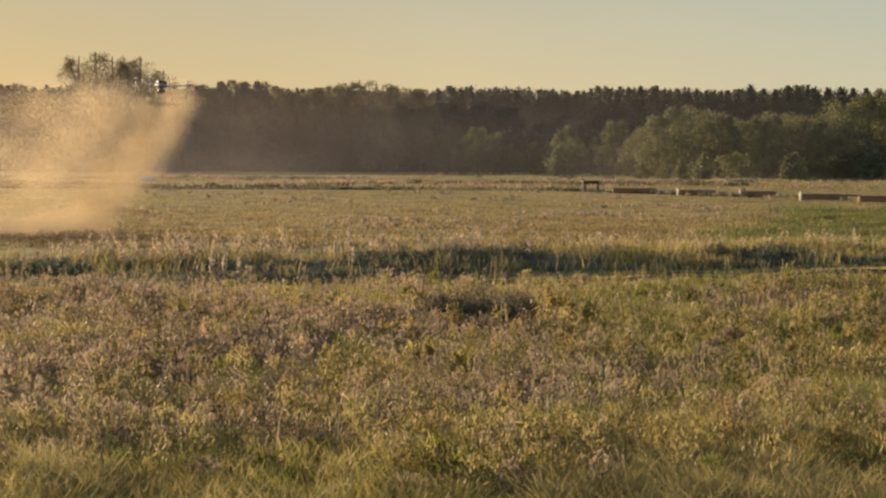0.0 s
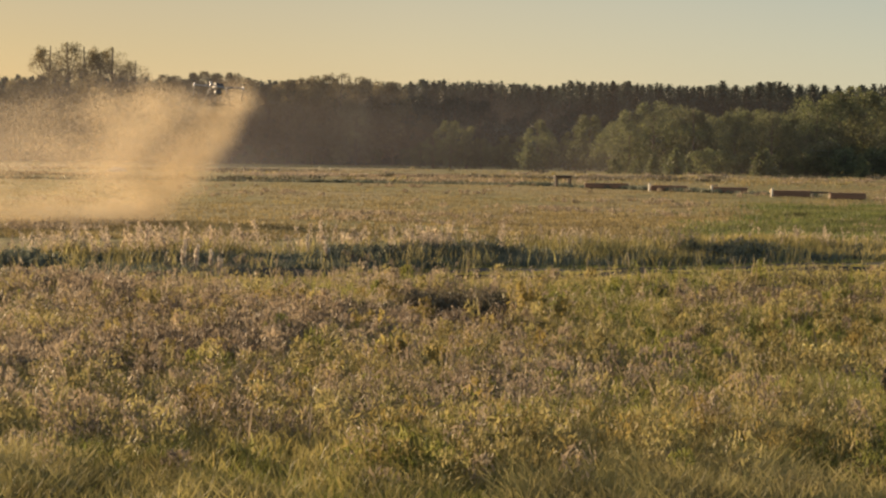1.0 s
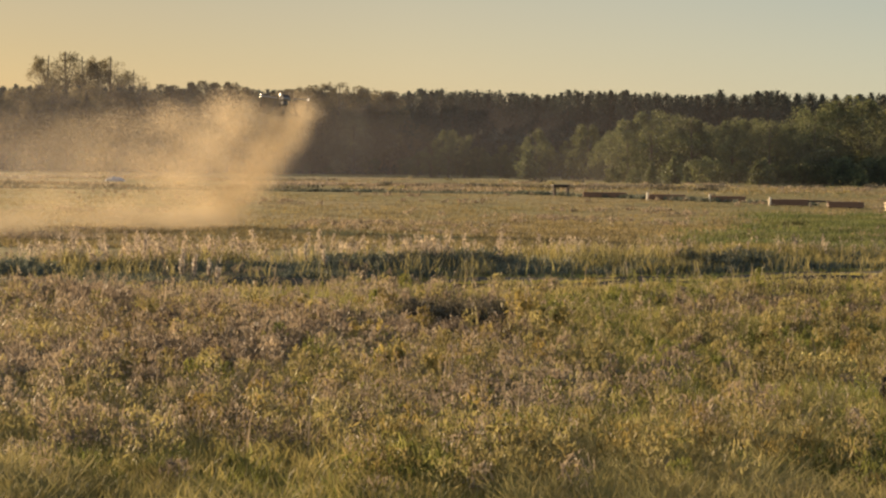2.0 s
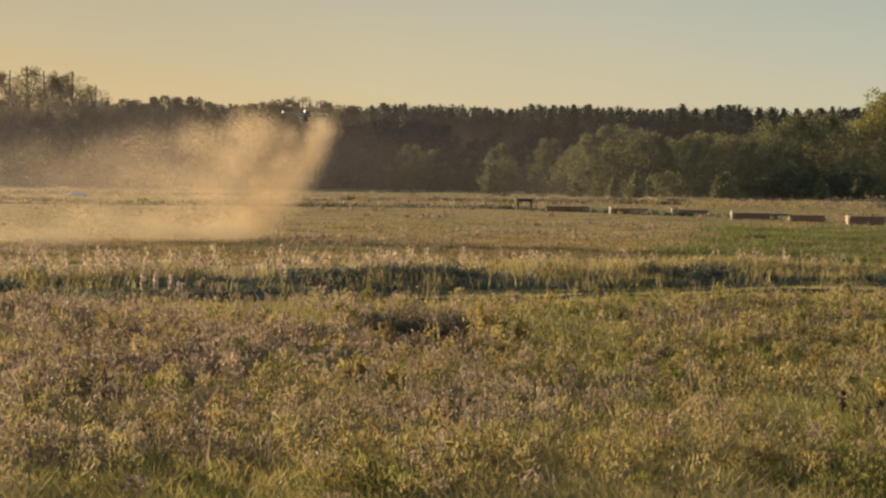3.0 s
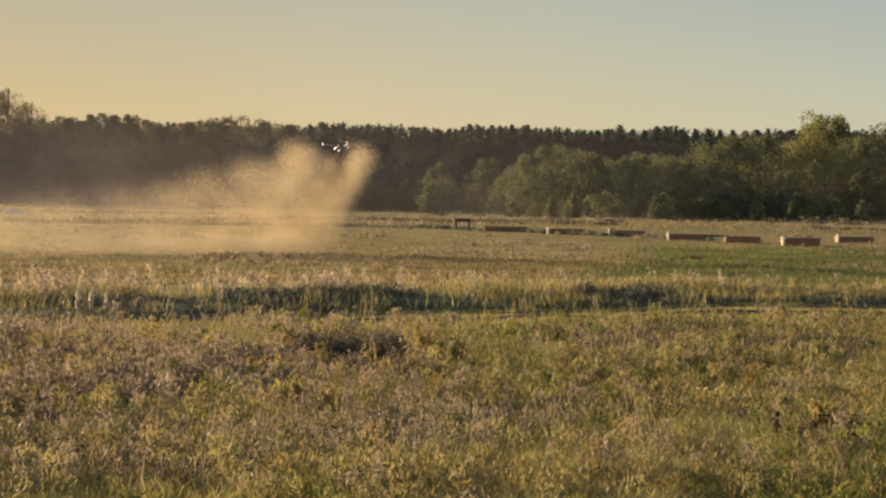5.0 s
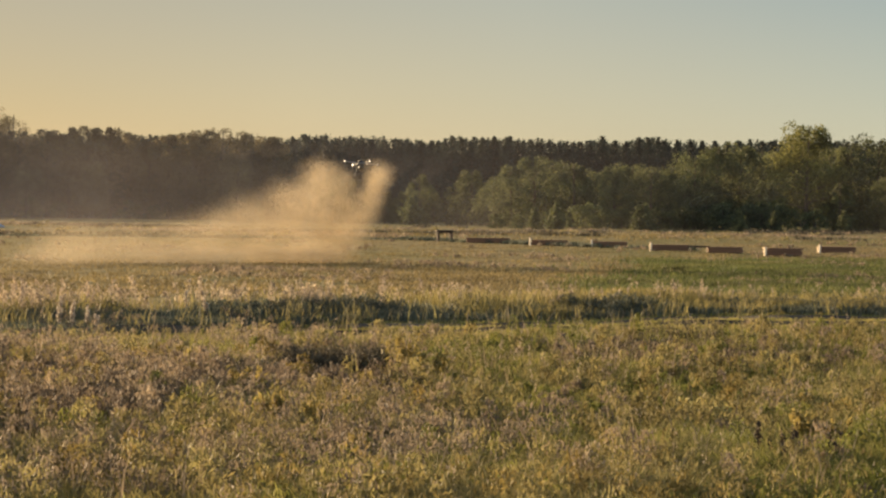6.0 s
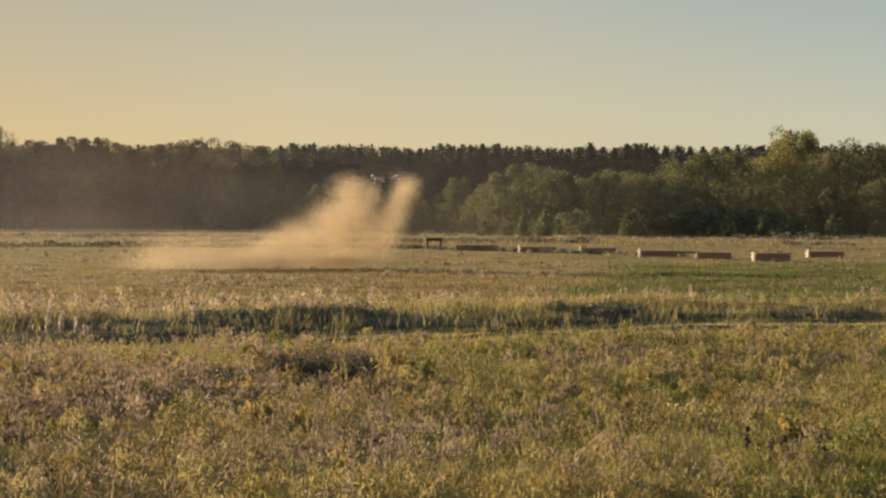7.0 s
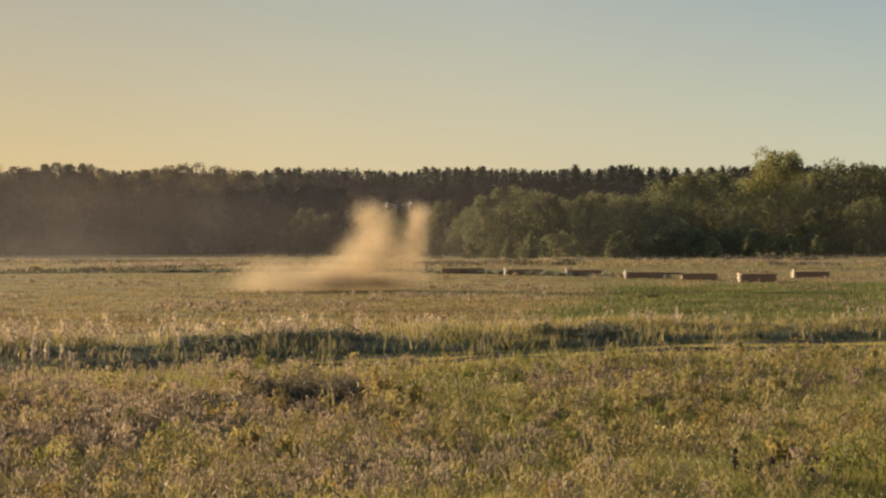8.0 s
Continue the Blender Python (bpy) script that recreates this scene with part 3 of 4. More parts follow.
for az, d, s, k in [(-15.6, 305, 0.98, 2), (-14.6, 303, 1.0, 1), (-13.6, 304, 0.97, 3), (-12.4, 304, 0.95, 2), (-11.3, 303, 0.98, 3), (-10.2, 304, 0.99, 2), (-9.3, 304, 0.95, 1),
                    (-8.55, 305, 0.93, 2), (-7.75, 303, 1.03, 1), (-7.1, 304, 1.06, 0), (-6.5, 303, 1.08, 1), (-5.85, 304, 1.07, 0), (-5.3, 305, 1.02, 1), (-4.65, 304, 0.94, 0),
                    (-4.05, 303, 1.0, 1), (-3.3, 304, 1.04, 2), (-2.4, 304, 1.05, 3), (-1.5, 305, 1.03, 2), (-0.75, 306, 1.0, 1), (-1.9, 292, 0.72, 3), (-3.5, 296, 0.62, 2), (-6.4, 294, 0.66, 2), (-8.4, 295, 0.6, 3), (-10.8, 296, 0.66, 2), (0.3, 300, 0.6, 1)]:
    spots.append((*polar(az, d - 6), 1.12 * s, k))
place(woods, spots, "broadleaf trees of the forest edge")
tall = [broad_tree("tall_tree", 20.0, 7.5 + 1.5 * k, 0.45, M_AUTUMN, 4600, 0.13, "tall slender tree with a thin see-through crown above the forest", 40, 1.0, True) for k in range(2)]
spots = [(*polar(az, 322), s, k) for k, (az, s) in enumerate([(-11.45, 1.08), (-10.85, 1.12), (-10.3, 1.08), (-9.9, 1.03), (-9.5, 1.08), (-8.85, 0.96)])]
place(tall, spots, "tall trees over the forest")
edge = [broad_tree("field_tree", 8.5, 5.0 + 0.9 * k, 0.03 + 0.03 * (k % 3), M_LEAF, 8000, 0.11, "leafy green tree at the edge of the meadow with sunlit top", 30 + 5 * k, 1.0) for k in range(5)]
lime = broad_tree("lime_tree", 11.3, 8.6, 0.14, M_LIME, 15000, 0.11, "large yellow-green broadleaf tree overtopping the wood", 60, 0.85)
spots = []
for k, (az, d, s) in enumerate([(6.2, 188, 0.62), (6.75, 182, 0.80), (7.5, 186, 0.90), (8.1, 190, 0.86), (8.75, 184, 0.84), (9.4, 190, 0.74), (10.0, 183, 0.78), (10.6, 190, 0.82), (11.15, 186, 0.76), (11.75, 190, 0.80),
                                (12.5, 186, 0.94), (13.2, 188, 1.06), (13.9, 190, 1.10), (14.5, 193, 0.98), (17.3, 188, 1.08), (18.1, 186, 1.17), (18.9, 190, 1.14), (19.8, 187, 1.15), (20.8, 188, 1.2),
                                (17.0, 174, 0.58), (18.6, 173, 0.66), (14.75, 178, 0.60), (12.2, 178, 0.50),
                                (0.15, 250, 0.45), (0.55, 247, 0.64), (1.1, 246, 0.82), (1.6, 248, 0.74), (2.05, 246, 0.54), (2.75, 240, 0.56), (3.3, 242, 0.55), (3.85, 238, 0.84), (4.3, 240, 0.52), (5.0, 236, 0.75), (5.5, 232, 0.88), (8.4, 200, 0.88), (10.4, 200, 0.86), (12.2, 202, 0.92), (15.0, 202, 1.05), (16.8, 202, 1.1), (18.4, 202, 1.15)]):
    far = 1.17 if az > 6 else 1.0
    spots.append((*polar(az, far * d), far * s, [3, 1, 2, 4, 0][k % 5] if az > 6 else k % 2))
place(edge, spots, "trees at the edge of the meadow")
place([lime], [(*polar(15.95, 215), 1.17, 0)], "trees at the edge of the meadow")
bushes = [broad_tree("bush", 3.0, 3.4 + 0.5 * k, 0.03, M_FIR, 1900, 0.12, "round green bush before the trees", 16 + 4 * k) for k in range(3)]
spots = []
az = -16.0
while az < 5.5:
    spots.append((*polar(az, (292 if az < 3 else 225) + rng.normal() * 3), 0.65 + 0.6 * rng.random(), int(rng.integers(3))))
    az += 0.6 + 0.7 * rng.random()
for az, s in [(6.3, 0.5), (7.0, 0.42), (9.1, 0.78), (9.6, 0.72), (10.25, 0.66), (11.25, 0.7), (11.8, 0.62), (12.45, 1.0), (12.9, 1.12), (13.4, 0.85), (14.1, 0.85), (14.6, 0.9), (15.2, 0.8), (16.2, 0.72), (17.6, 0.6), (18.3, 0.7), (19.2, 0.75), (20.1, 0.7)]:
    spots.append((*polar(az, 203 + rng.normal()), 1.2 * s, int(rng.integers(3))))
place(bushes, spots, "bushes before the trees")
firs = [pine_tree("young_conifer", 2.3, 1.9 + 0.6 * k, 0.02, 1800, 0.11, "young green conifer standing before the wood", 0.9) for k in range(2)]
spots = [(*polar(az, 1.2 * d if d < 200 else d), 1.2 * s, k) for k, (az, d, s) in enumerate([(7.5, 162, 0.85), (8.2, 160, 1.02), (8.6, 158, 0.45), (11.0, 162, 1.0), (13.9, 162, 0.8), (18.45, 158, 0.62), (15.0, 161, 0.8), (3.6, 228, 1.3), (10.8, 162, 0.95), (17.1, 160, 0.8)])]
place(firs, spots, "young conifers before the wood")


# ---- things on the field ----
def box(bm, cx, cy, cz, sx, sy, sz, m=None):
    r = bmesh.ops.create_cube(bm, size=1.0, matrix=(m or Matrix()) @ Matrix.Translation((cx, cy, cz)) @ Matrix.Diagonal((sx, sy, sz, 1)))
    return r["verts"]


def boxed(bevel, *boxes):
    bm = bmesh.new()
    for b in boxes:
        box(bm, *b)
    if bevel:
        bmesh.ops.bevel(bm, geom=bm.edges[:], offset=bevel, segments=1, affect="EDGES")
    return bm


def timber_stack(length, layers, label):
    """Boards in layers on two bearers, their sawn ends pale."""
    st = tagged(new("timber_stack"), label, "timber", "timber stacks along the meadow")
    for sx in (-0.35, 0.35):
        part("bearer", boxed(0.004, (sx * length, 0, 0.04, 0.09, 0.56, 0.08)), M_DARKWOOD, st)
    for k in range(layers):
        for j in range(3):
            dx = 0.03 * rng.normal()
            b = part("board", boxed(0.004, (dx, -0.19 + 0.19 * j, 0.105 + 0.055 * k, length, 0.175, 0.048)), M_TIMBER, st)
            for e in (-1, 1):
                part("board_end", boxed(0.0, (dx + e * (length / 2 + 0.004), -0.19 + 0.19 * j, 0.105 + 0.055 * k, 0.012, 0.172, 0.046)), M_ENDS, b, "pale sawn board end")
    return st


for x, y, length, layers, turn in [(10.4, 98.4, 2.35, 5, -3), (13.0, 93.1, 1.85, 5, -2), (15.6, 89.7, 1.75, 5, -2), (17.1, 82.2, 1.75, 5, -3), (18.65, 77.8, 1.5, 5, -9), (20.0, 73.3, 1.5, 6, -3), (24.7, 81.3, 1.65, 5, -6)]:
    st = timber_stack(length, layers, "low stack of red-brown boards with pale sawn ends on the grass")
    st.matrix_basis = pose(x, y, float(land(np.array(x), np.array(y))) - 0.05, 0, 0, turn)
for x, y, lean in [(12.0, 92.7, 1), (14.66, 89.3, -2), (16.16, 81.8, 2), (19.18, 72.9, -1), (23.8, 80.9, 1)]:
    mark = tagged(new("marker_post"), "short pale squared post standing at a timber stack", "post", "marker posts at the stacks")
    part("shaft", boxed(0.008, (0, 0, 0.17, 0.085, 0.085, 0.46)), M_POST, mark)
    part("cap", boxed(0.006, (0, 0, 0.405, 0.095, 0.095, 0.025)), M_TIMBER, mark, "weathered brown top")
    mark.matrix_basis = pose(x, y, float(land(np.array(x), np.array(y))), 0, lean, 20)


bushy("weed_strip", scatter(600, 117, 185, lambda x, y: (1 - 0.85 * smooth(0.02, 0.08, x / y)) * smooth(0.1, 0.6, wobble(x * 0.16, y * 0.22 + 2)), 1.3), 0.14, 0.7, 22, 0.018, M_RUSSET, "long low strips of brown weeds before the forest")
bushy("pale_strip", scatter(70, 117, 250, lambda x, y: smooth(0.3, 0.9, wobble(x * 0.2 + 4, y * 0.2)), 1.3), 0.16, 0.4, 18, 0.022, M_STRAW, "pale dry weeds before the forest")


bushy("dark_strip", scatter(420, 107.5, 111.5, lambda x, y: smooth(0.11, 0.07, x / y) * (0.1 + lumps(x * 0.12, y * 0.5, 3))), 0.13, 0.45, 24, 0.020, M_DARK, "dark weeds along the edge of the mown meadow")
# Low dark tufts along the line of the stacks.
bushy("dark_strip", scatter(260, 84, 108, lambda x, y: smooth(2.5, 0.8, np.abs(y - 121 + 2.05 * x)) * (0.05 + lumps(x * 0.5, y * 0.3, 5))), 0.13, 0.35, 24, 0.020, M_DARK, "low dark tufts in a strip along the timber stacks")
blades("straw_strip", clumped(scatter(3800, 112, 280, lambda x, y: 0.15 + lumps(x * 0.06, y * 0.09, 6), 1.2), 6, 0.12), 0.15, 0.08, 0.7, M_TAN, "tall pale dry grass before the forest")
bushy("brown_strip", scatter(300, 112, 190, lambda x, y: smooth(0.2, 0.8, wobble(x * 0.10 + 3, y * 0.16 + 1)), 1.2), 0.16, 0.8, 26, 0.022, M_HUMMOCK, "dark low patches of weeds in the dry grass")


# Soil colour kept very dark: it carries the shade inside the ruts.
def soil_material():
    return plain_material("rut_shade_soil", (0.045, 0.035, 0.025), (0.09, 0.07, 0.05), 3.0, 0.95, 0, 0.6)


def wheel_rut(shift, x0, x1, wide, label):
    """A ragged raised strip of soil along the old track, coloured dark for the rut's shade."""
    xs = np.arange(x0, x1, 0.12)
    rag = 0.5 + 0.5 * np.sin(xs * 1.7 + shift) * np.sin(xs * 0.63)
    w = wide * (0.25 + 0.75 * rag) * smooth(x0, x0 + 1, xs) * smooth(x1, x1 - 1, xs) + 0.01
    yc = band(xs) + shift + 0.08 * np.sin(xs * 2.3)
    near, mid, far = (np.stack([xs, yc + k * w, land(xs, yc + k * w) + lift], -1) for k, lift in ((-0.5, 0.0), (0.0, 0.13), (0.5, 0.0)))
    V = np.concatenate([near, mid, far])
    n = len(xs)
    i = np.arange(n - 1)
    T = np.concatenate([np.stack([i + a, i + a + 1, i + a + n + 1], -1) for a in (0, n)] + [np.stack([i + a, i + a + n + 1, i + a + n], -1) for a in (0, n)])
    ob = new("wheel_rut", mesh_tris("wheel_rut", V, T))
    ob.data.materials.append(M_SOIL)
    return tagged(ob, label, "rut", kind="structure")


M_SOIL = soil_material()
wheel_rut(-1.0, -3.5, 12.0, 0.55, "soil strip of a wheel rut along the ditch, coloured dark for its shade")
wheel_rut(-2.3, 0.5, 11.0, 0.45, "soil strip of a wheel rut in the meadow, coloured dark for its shade")
bushy("plume_grass", scatter(110, 25, 40, lambda x, y: bank(x, y, 1.0, 1.6, 3.0, 5.0) * smooth(1.8, -1.5, x) * (0.1 + lumps(x, y, 9))), 0.40, 0.05, 44, 0.016, M_SEED, "tall silvery plume grass catching the low sun", "grass")


def plant(name, x, y, h, r, stems, leaflets, size, material, label, category="plant", slim=0.3, upright=1.3):
    """A single plant that stands out: thin stems and loose foliage."""
    th = tagged(new(name), label, category)
    th.matrix_basis = pose(x, y, float(land(np.array(x), np.array(y))) - 0.01)
    bm = bmesh.new()
    pts = []
    for k in range(stems):
        a, f = rng.random() * 6.283, 0.6 + 0.4 * rng.random()
        foot = np.array([0.3 * r * math.cos(a), 0.3 * r * math.sin(a), 0])
        tip = np.array([r * f * math.cos(a), r * f * math.sin(a), h * (0.65 + 0.35 * rng.random())])
        tube(bm, foot, tip, 0.004, 0.002, 4)
        t = rng.random((leaflets // stems, 1)) ** 0.6
        pts.append(foot + (tip - foot) * t + rng.normal(size=(len(t), 3)) * 0.10 * r)
    part("stem", bm, M_STALK, th)
    part("foliage", leaf_mesh("foliage", np.concatenate(pts), 1.7 * size, slim, upright), material, th)
    return th


M_PLUME = plant_material("silvery_plumes", [(0.0, (0.55, 0.48, 0.38)), (1.0, (0.78, 0.71, 0.60))], (0.6, 0.5, 0.4), 0.5, 0.5)
M_FRESH = plant_material("fresh_blades", [(0.0, (0.20, 0.21, 0.062)), (1.0, (0.36, 0.34, 0.105))], (0.27, 0.24, 0.075), 0.5)


def patch(cx, cy, rx, ry):
    """A keep-rule: crowded round one spot, thinning out raggedly."""
    return lambda x, y: smooth(1.3, 0.3, ((x - cx) / rx) ** 2 + ((y - cy) / ry) ** 2 + 0.3 * wobble(x * 2, y * 2))


for many, cx, cy, rx, ry in ((420, 3.0, 11.6, 0.9, 1.3), (60, 0.25, 9.4, 0.5, 0.6), (200, 1.9, 14.5, 0.8, 1.2), (200, -0.9, 20.8, 1.3, 0.9)):
    blades("fresh_grass", clumped(scatter(many, max(8.0, cy - 2 * ry), cy + 2 * ry, patch(cx, cy, rx, ry)), 16, 0.06), 0.20, 0.008, 0.6, M_FRESH, "patch of fresh yellow-green grass in the meadow")
for many, cx, cy, rx, ry in ((230, 4.4, 19.4, 1.5, 1.7), (150, -1.9, 14.2, 0.9, 1.4), (120, -2.6, 17.6, 1.0, 1.2), (70, 0.5, 16.2, 0.6, 0.7)):
    bushy("withered_patch", scatter(many, cy - 2 * ry, cy + 2 * ry, patch(cx, cy, rx, ry)), 0.20, 0.10, 60, 0.015, M_WITHER, "patch of dull brown withered weeds")
M_STALK = plain_material("dry_stalk", (0.16, 0.10, 0.05), (0.30, 0.21, 0.11), 30.0, 0.8, 0, 0.2)
for x, y in [(-3.1, 25.0), (-2.95, 25.1), (-2.75, 25.2), (-2.6, 24.8), (-1.6, 27.6), (-1.3, 27.2)]:
    plant("dry_stalk", x, y - 0.9, 0.50 if x < -2.9 else 0.38, 0.035, 3, 210, 0.016, M_PLUME, "pale dry flower stalk standing at the ditch", "stalk")
for x, y, h, r in [(-0.18, 13.2, 0.26, 0.15), (0.15, 13.0, 0.22, 0.12), (1.07, 17.5, 0.38, 0.22), (1.3, 17.2, 0.3, 0.18), (3.56, 12.2, 0.26, 0.16), (3.75, 12.0, 0.22, 0.14), (-0.4, 15.2, 0.25, 0.15)]:
    plant("yellow_forb_clump", x, y, 1.3 * h, r, 9, 420, 0.018, M_GOLD, "clump of yellowing leafy forbs taller than the grass", "plant")
for x, y, h, r in [(3.07, 13.9, 0.25, 0.07), (3.25, 13.6, 0.24, 0.07), (3.14, 13.8, 0.22, 0.05)]:
    plant("pale_flower", x, y, 1.1 * h, 1.3 * r, 7, 200, 0.016, M_PETAL, "pale yellow flower heads on a leafy stem", "flower", 0.5, 0.5)
for x, y, h, r in [(-0.13, 9.3, 0.22, 0.12), (-0.02, 9.2, 0.2, 0.1), (-0.9, 9.1, 0.18, 0.08), (0.1, 9.0, 0.2, 0.1)]:
    plant("grass_tuft", x, y, h, r, 18, 110, 0.035, M_FRESH, "bright yellow-green tuft of fresh grass", "grass tuft", 0.09, 3.0)
for x, y, h, r in [(2.06, 12.8, 0.24, 0.16), (2.3, 12.9, 0.2, 0.12), (1.75, 12.4, 0.2, 0.12)]:
    plant("pale_grass_tuft", x, y, h, r, 16, 300, 0.012, M_STRAW, "pale tuft of dry seed grass", "grass tuft")
for x, y in [(3.1, 11.07), (3.2, 11.2), (3.0, 11.3), (3.35, 11.0)]:
    plant("dead_umbel", x, y, 0.36, 0.07, 5, 90, 0.012, M_DARKWOOD, "dead blackish seed umbel on a thin stalk", "plant")
# The hollows' shade is put into the colour of these plant clusters.
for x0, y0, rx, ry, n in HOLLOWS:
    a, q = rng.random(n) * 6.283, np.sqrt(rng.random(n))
    bushy("dark_hummock", np.stack([x0 + rx * q * np.cos(a), y0 + ry * q * np.sin(a)], -1), 0.21, 0.09, 44, 0.013, M_HUMMOCK, "low hummock of leafy plants, shade put into the dark leaf colour", "hummock")


blades("bank_stem", clumped(scatter(620, 22, 42, lambda x, y: bank(x, y, -1.4, 0.2, 2.5, 4.0) * (0.15 + lumps(x, y, 11))), 5, 0.06), 0.30, 0.012, 0.45, M_STRAW, "pale dry stems rising from the ditch bank")
blades("bank_grass", clumped(scatter(1500, 25, 42, lambda x, y: bank(x, y, -0.3, 0.6, 2.5, 4.0) * (0.10 + 0.9 * smooth(2.0, 5.0, x)) * (0.15 + lumps(x, y, 12))), 12, 0.08), 0.20, 0.014, 0.6, M_OLIVE, "olive green grass on the low end of the bank")


def tarp_heap():
    """A small heap under a sheet, held down by poles."""
    th = tagged(new("covered_heap"), "small heap under a pale blue tarpaulin in the far weeds", "heap")
    bm = bmesh.new()
    bmesh.ops.create_icosphere(bm, subdivisions=3, radius=1.0)
    for v in bm.verts:
        v.co = Vector((v.co.x * 0.85, v.co.y * 0.6, max(-0.02, v.co.z) * 0.40)) * (1 + 0.12 * noise.noise(v.co * 2.3))
    part("sheet", bm, M_TARP, th)
    bm = bmesh.new()
    tube(bm, (-0.95, -0.5, 0.03), (-0.75, 0.6, 0.42), 0.03, 0.025, 6)
    part("pole", bm, M_DARKWOOD, th)
    return th


tarp_heap().matrix_basis = pose(*polar(-9.35, 152), 0.0, 0, 0, 10)


def work_bench():
    be = tagged(new("wooden_bench"), "dark wooden trestle table standing alone in the meadow", "table")
    part("top", boxed(0.008, (0, 0, 0.60, 1.0, 0.5, 0.10)), M_DARKWOOD, be)
    for sx in (-0.38, 0.38):
        for sy in (-0.16, 0.16):
            part("leg", boxed(0.005, (sx, sy, 0.28, 0.12, 0.10, 0.58)), M_DARKWOOD, be)
    part("rail", boxed(0.004, (0, -0.16, 0.52, 0.72, 0.03, 0.08)), M_DARKWOOD, be)
    return be


work_bench().matrix_basis = pose(8.37, 102.7, float(land(np.array(8.4), np.array(102.7))), 0, 0, 6)


def low_trestle():
    tr = tagged(new("low_trestle"), "low rough wooden trestle between two timber stacks", "trestle")
    part("beam", boxed(0.006, (0, 0, 0.27, 0.95, 0.09, 0.08)), M_DARKWOOD, tr)
    for sx in (-0.36, 0.36):
        for lean in (-1, 1):
            bm = bmesh.new()
            tube(bm, (sx, lean * 0.18, 0.0), (sx, 0, 0.27), 0.03, 0.03, 6)
            part("leg", bm, M_DARKWOOD, tr)
    return tr


low_trestle().matrix_basis = pose(18.0, 80.0, float(land(np.array(18.0), np.array(80.0))) - 0.01, 0, 0, -12)


stake = tagged(new("stake"), "short dark wooden stake driven into the meadow", "stake")
part("shaft", boxed(0.01, (0, 0, 0.2, 0.09, 0.09, 0.46)), M_DARKWOOD, stake)
part("cap", boxed(0.006, (0, 0, 0.44, 0.11, 0.11, 0.04)), M_ENDS, stake, "pale sawn top")
stake.matrix_basis = pose(*polar(-0.27, 121), float(land(np.array(-0.6), np.array(121.0))), 0, 2, 15)


# ---- the spraying drone ----
def sprayer_drone():
    dr = tagged(new("spraying_drone"), "grey four-armed crop-spraying drone with a smoky tank, flying", "drone")
    part("body", boxed(0.03, (0, 0, 0.05, 0.24, 0.22, 0.08)), M_SHELL, dr)
    part("tank", boxed(0.05, (0, 0, -0.06, 0.18, 0.16, 0.13)), M_TANK, dr, "smoky plastic spray tank")
    part("battery", boxed(0.015, (0, 0, 0.12, 0.13, 0.2, 0.06)), M_CARBON, dr)
    rotors = []
    for k in range(4):
        a = radians(45 + 90 * k)
        ex, ey = 0.58 * math.cos(a), 0.58 * math.sin(a)
        bm = bmesh.new()
        tube(bm, (0.2 * math.cos(a), 0.2 * math.sin(a), 0.06), (ex, ey, 0.08), 0.015, 0.013, 8)
        arm = part("arm", bm, M_ALLOY, dr, "bare alloy arm tube")
        bm = bmesh.new()
        tube(bm, (ex, ey, 0.05), (ex, ey, 0.12), 0.024, 0.02, 12)
        part("motor", bm, M_ALLOY, arm, "bright motor housing")
        bm = bmesh.new()
        tube(bm, (ex, ey, 0.05), (ex, ey, -0.16), 0.008, 0.008, 6)
        tube(bm, (ex, ey, -0.16), (ex, ey, -0.21), 0.016, 0.008, 8)
        part("nozzle", bm, M_CARBON, arm, "thin spray lance with nozzle")
        rotor = part("propeller", boxed(0.003, (0.135, 0.0, 0, 0.27, 0.032, 0.006), (-0.135, 0.0, 0, 0.27, 0.032, 0.006), (0, 0, 0, 0.05, 0.05, 0.02)), M_CARBON, dr)
        rotors.append((rotor, ex, ey, 1 if k % 2 else -1))
    for sx in (-1, 1):
        bm = bmesh.new()
        tube(bm, (sx * 0.16, 0.14, 0.0), (sx * 0.28, 0.20, -0.34), 0.008, 0.008, 6)
        tube(bm, (sx * 0.16, -0.14, 0.0), (sx * 0.28, -0.20, -0.34), 0.008, 0.008, 6)
        tube(bm, (sx * 0.28, -0.30, -0.34), (sx * 0.28, 0.30, -0.34), 0.008, 0.008, 6)
        part("landing_leg", bm, M_CARBON, dr)
    return dr, rotors


# seconds, bearing to the right of the first view, distance, height, heading, nose-down
FLIGHT = [
    (0.0, -8.88, 39.0, 3.2, -60.0, 6.0),
    (0.5, -7.24, 40.3, 3.18, -58.3, 6.0),
    (1.0, -6.26, 41.6, 3.09, -56.7, 6.0),
    (1.5, -5.04, 43.0, 3.13, -55.0, 6.0),
    (3.0, -2.29, 47.5, 3.26, -43.8, 6.0),
    (3.5, -1.32, 49.0, 3.14, -40.0, 6.0),
    (4.0, -0.43, 50.5, 3.1, -36.0, 6.0),
    (4.5, 0.22, 52.0, 3.16, -32.0, 6.0),
    (6.0, 2.0, 57.5, 3.12, -20.0, 6.0),
    (6.5, 2.69, 59.0, 3.11, -15.0, 6.0),
    (7.0, 3.15, 60.7, 3.01, -10.0, 6.0),
    (7.5, 3.55, 62.3, 3.01, -5.0, 6.0),
    (8.0, 4.01, 64.0, 2.95, 0.0, 6.0),
]


def flight(t):
    f = np.array(FLIGHT)
    az, d, z, head, nose = (np.interp(t, f[:, 0], f[:, k]) for k in range(1, 6))
    x, y = polar(az, d)
    return x, y, z, head, nose


drone, rotors = sprayer_drone()


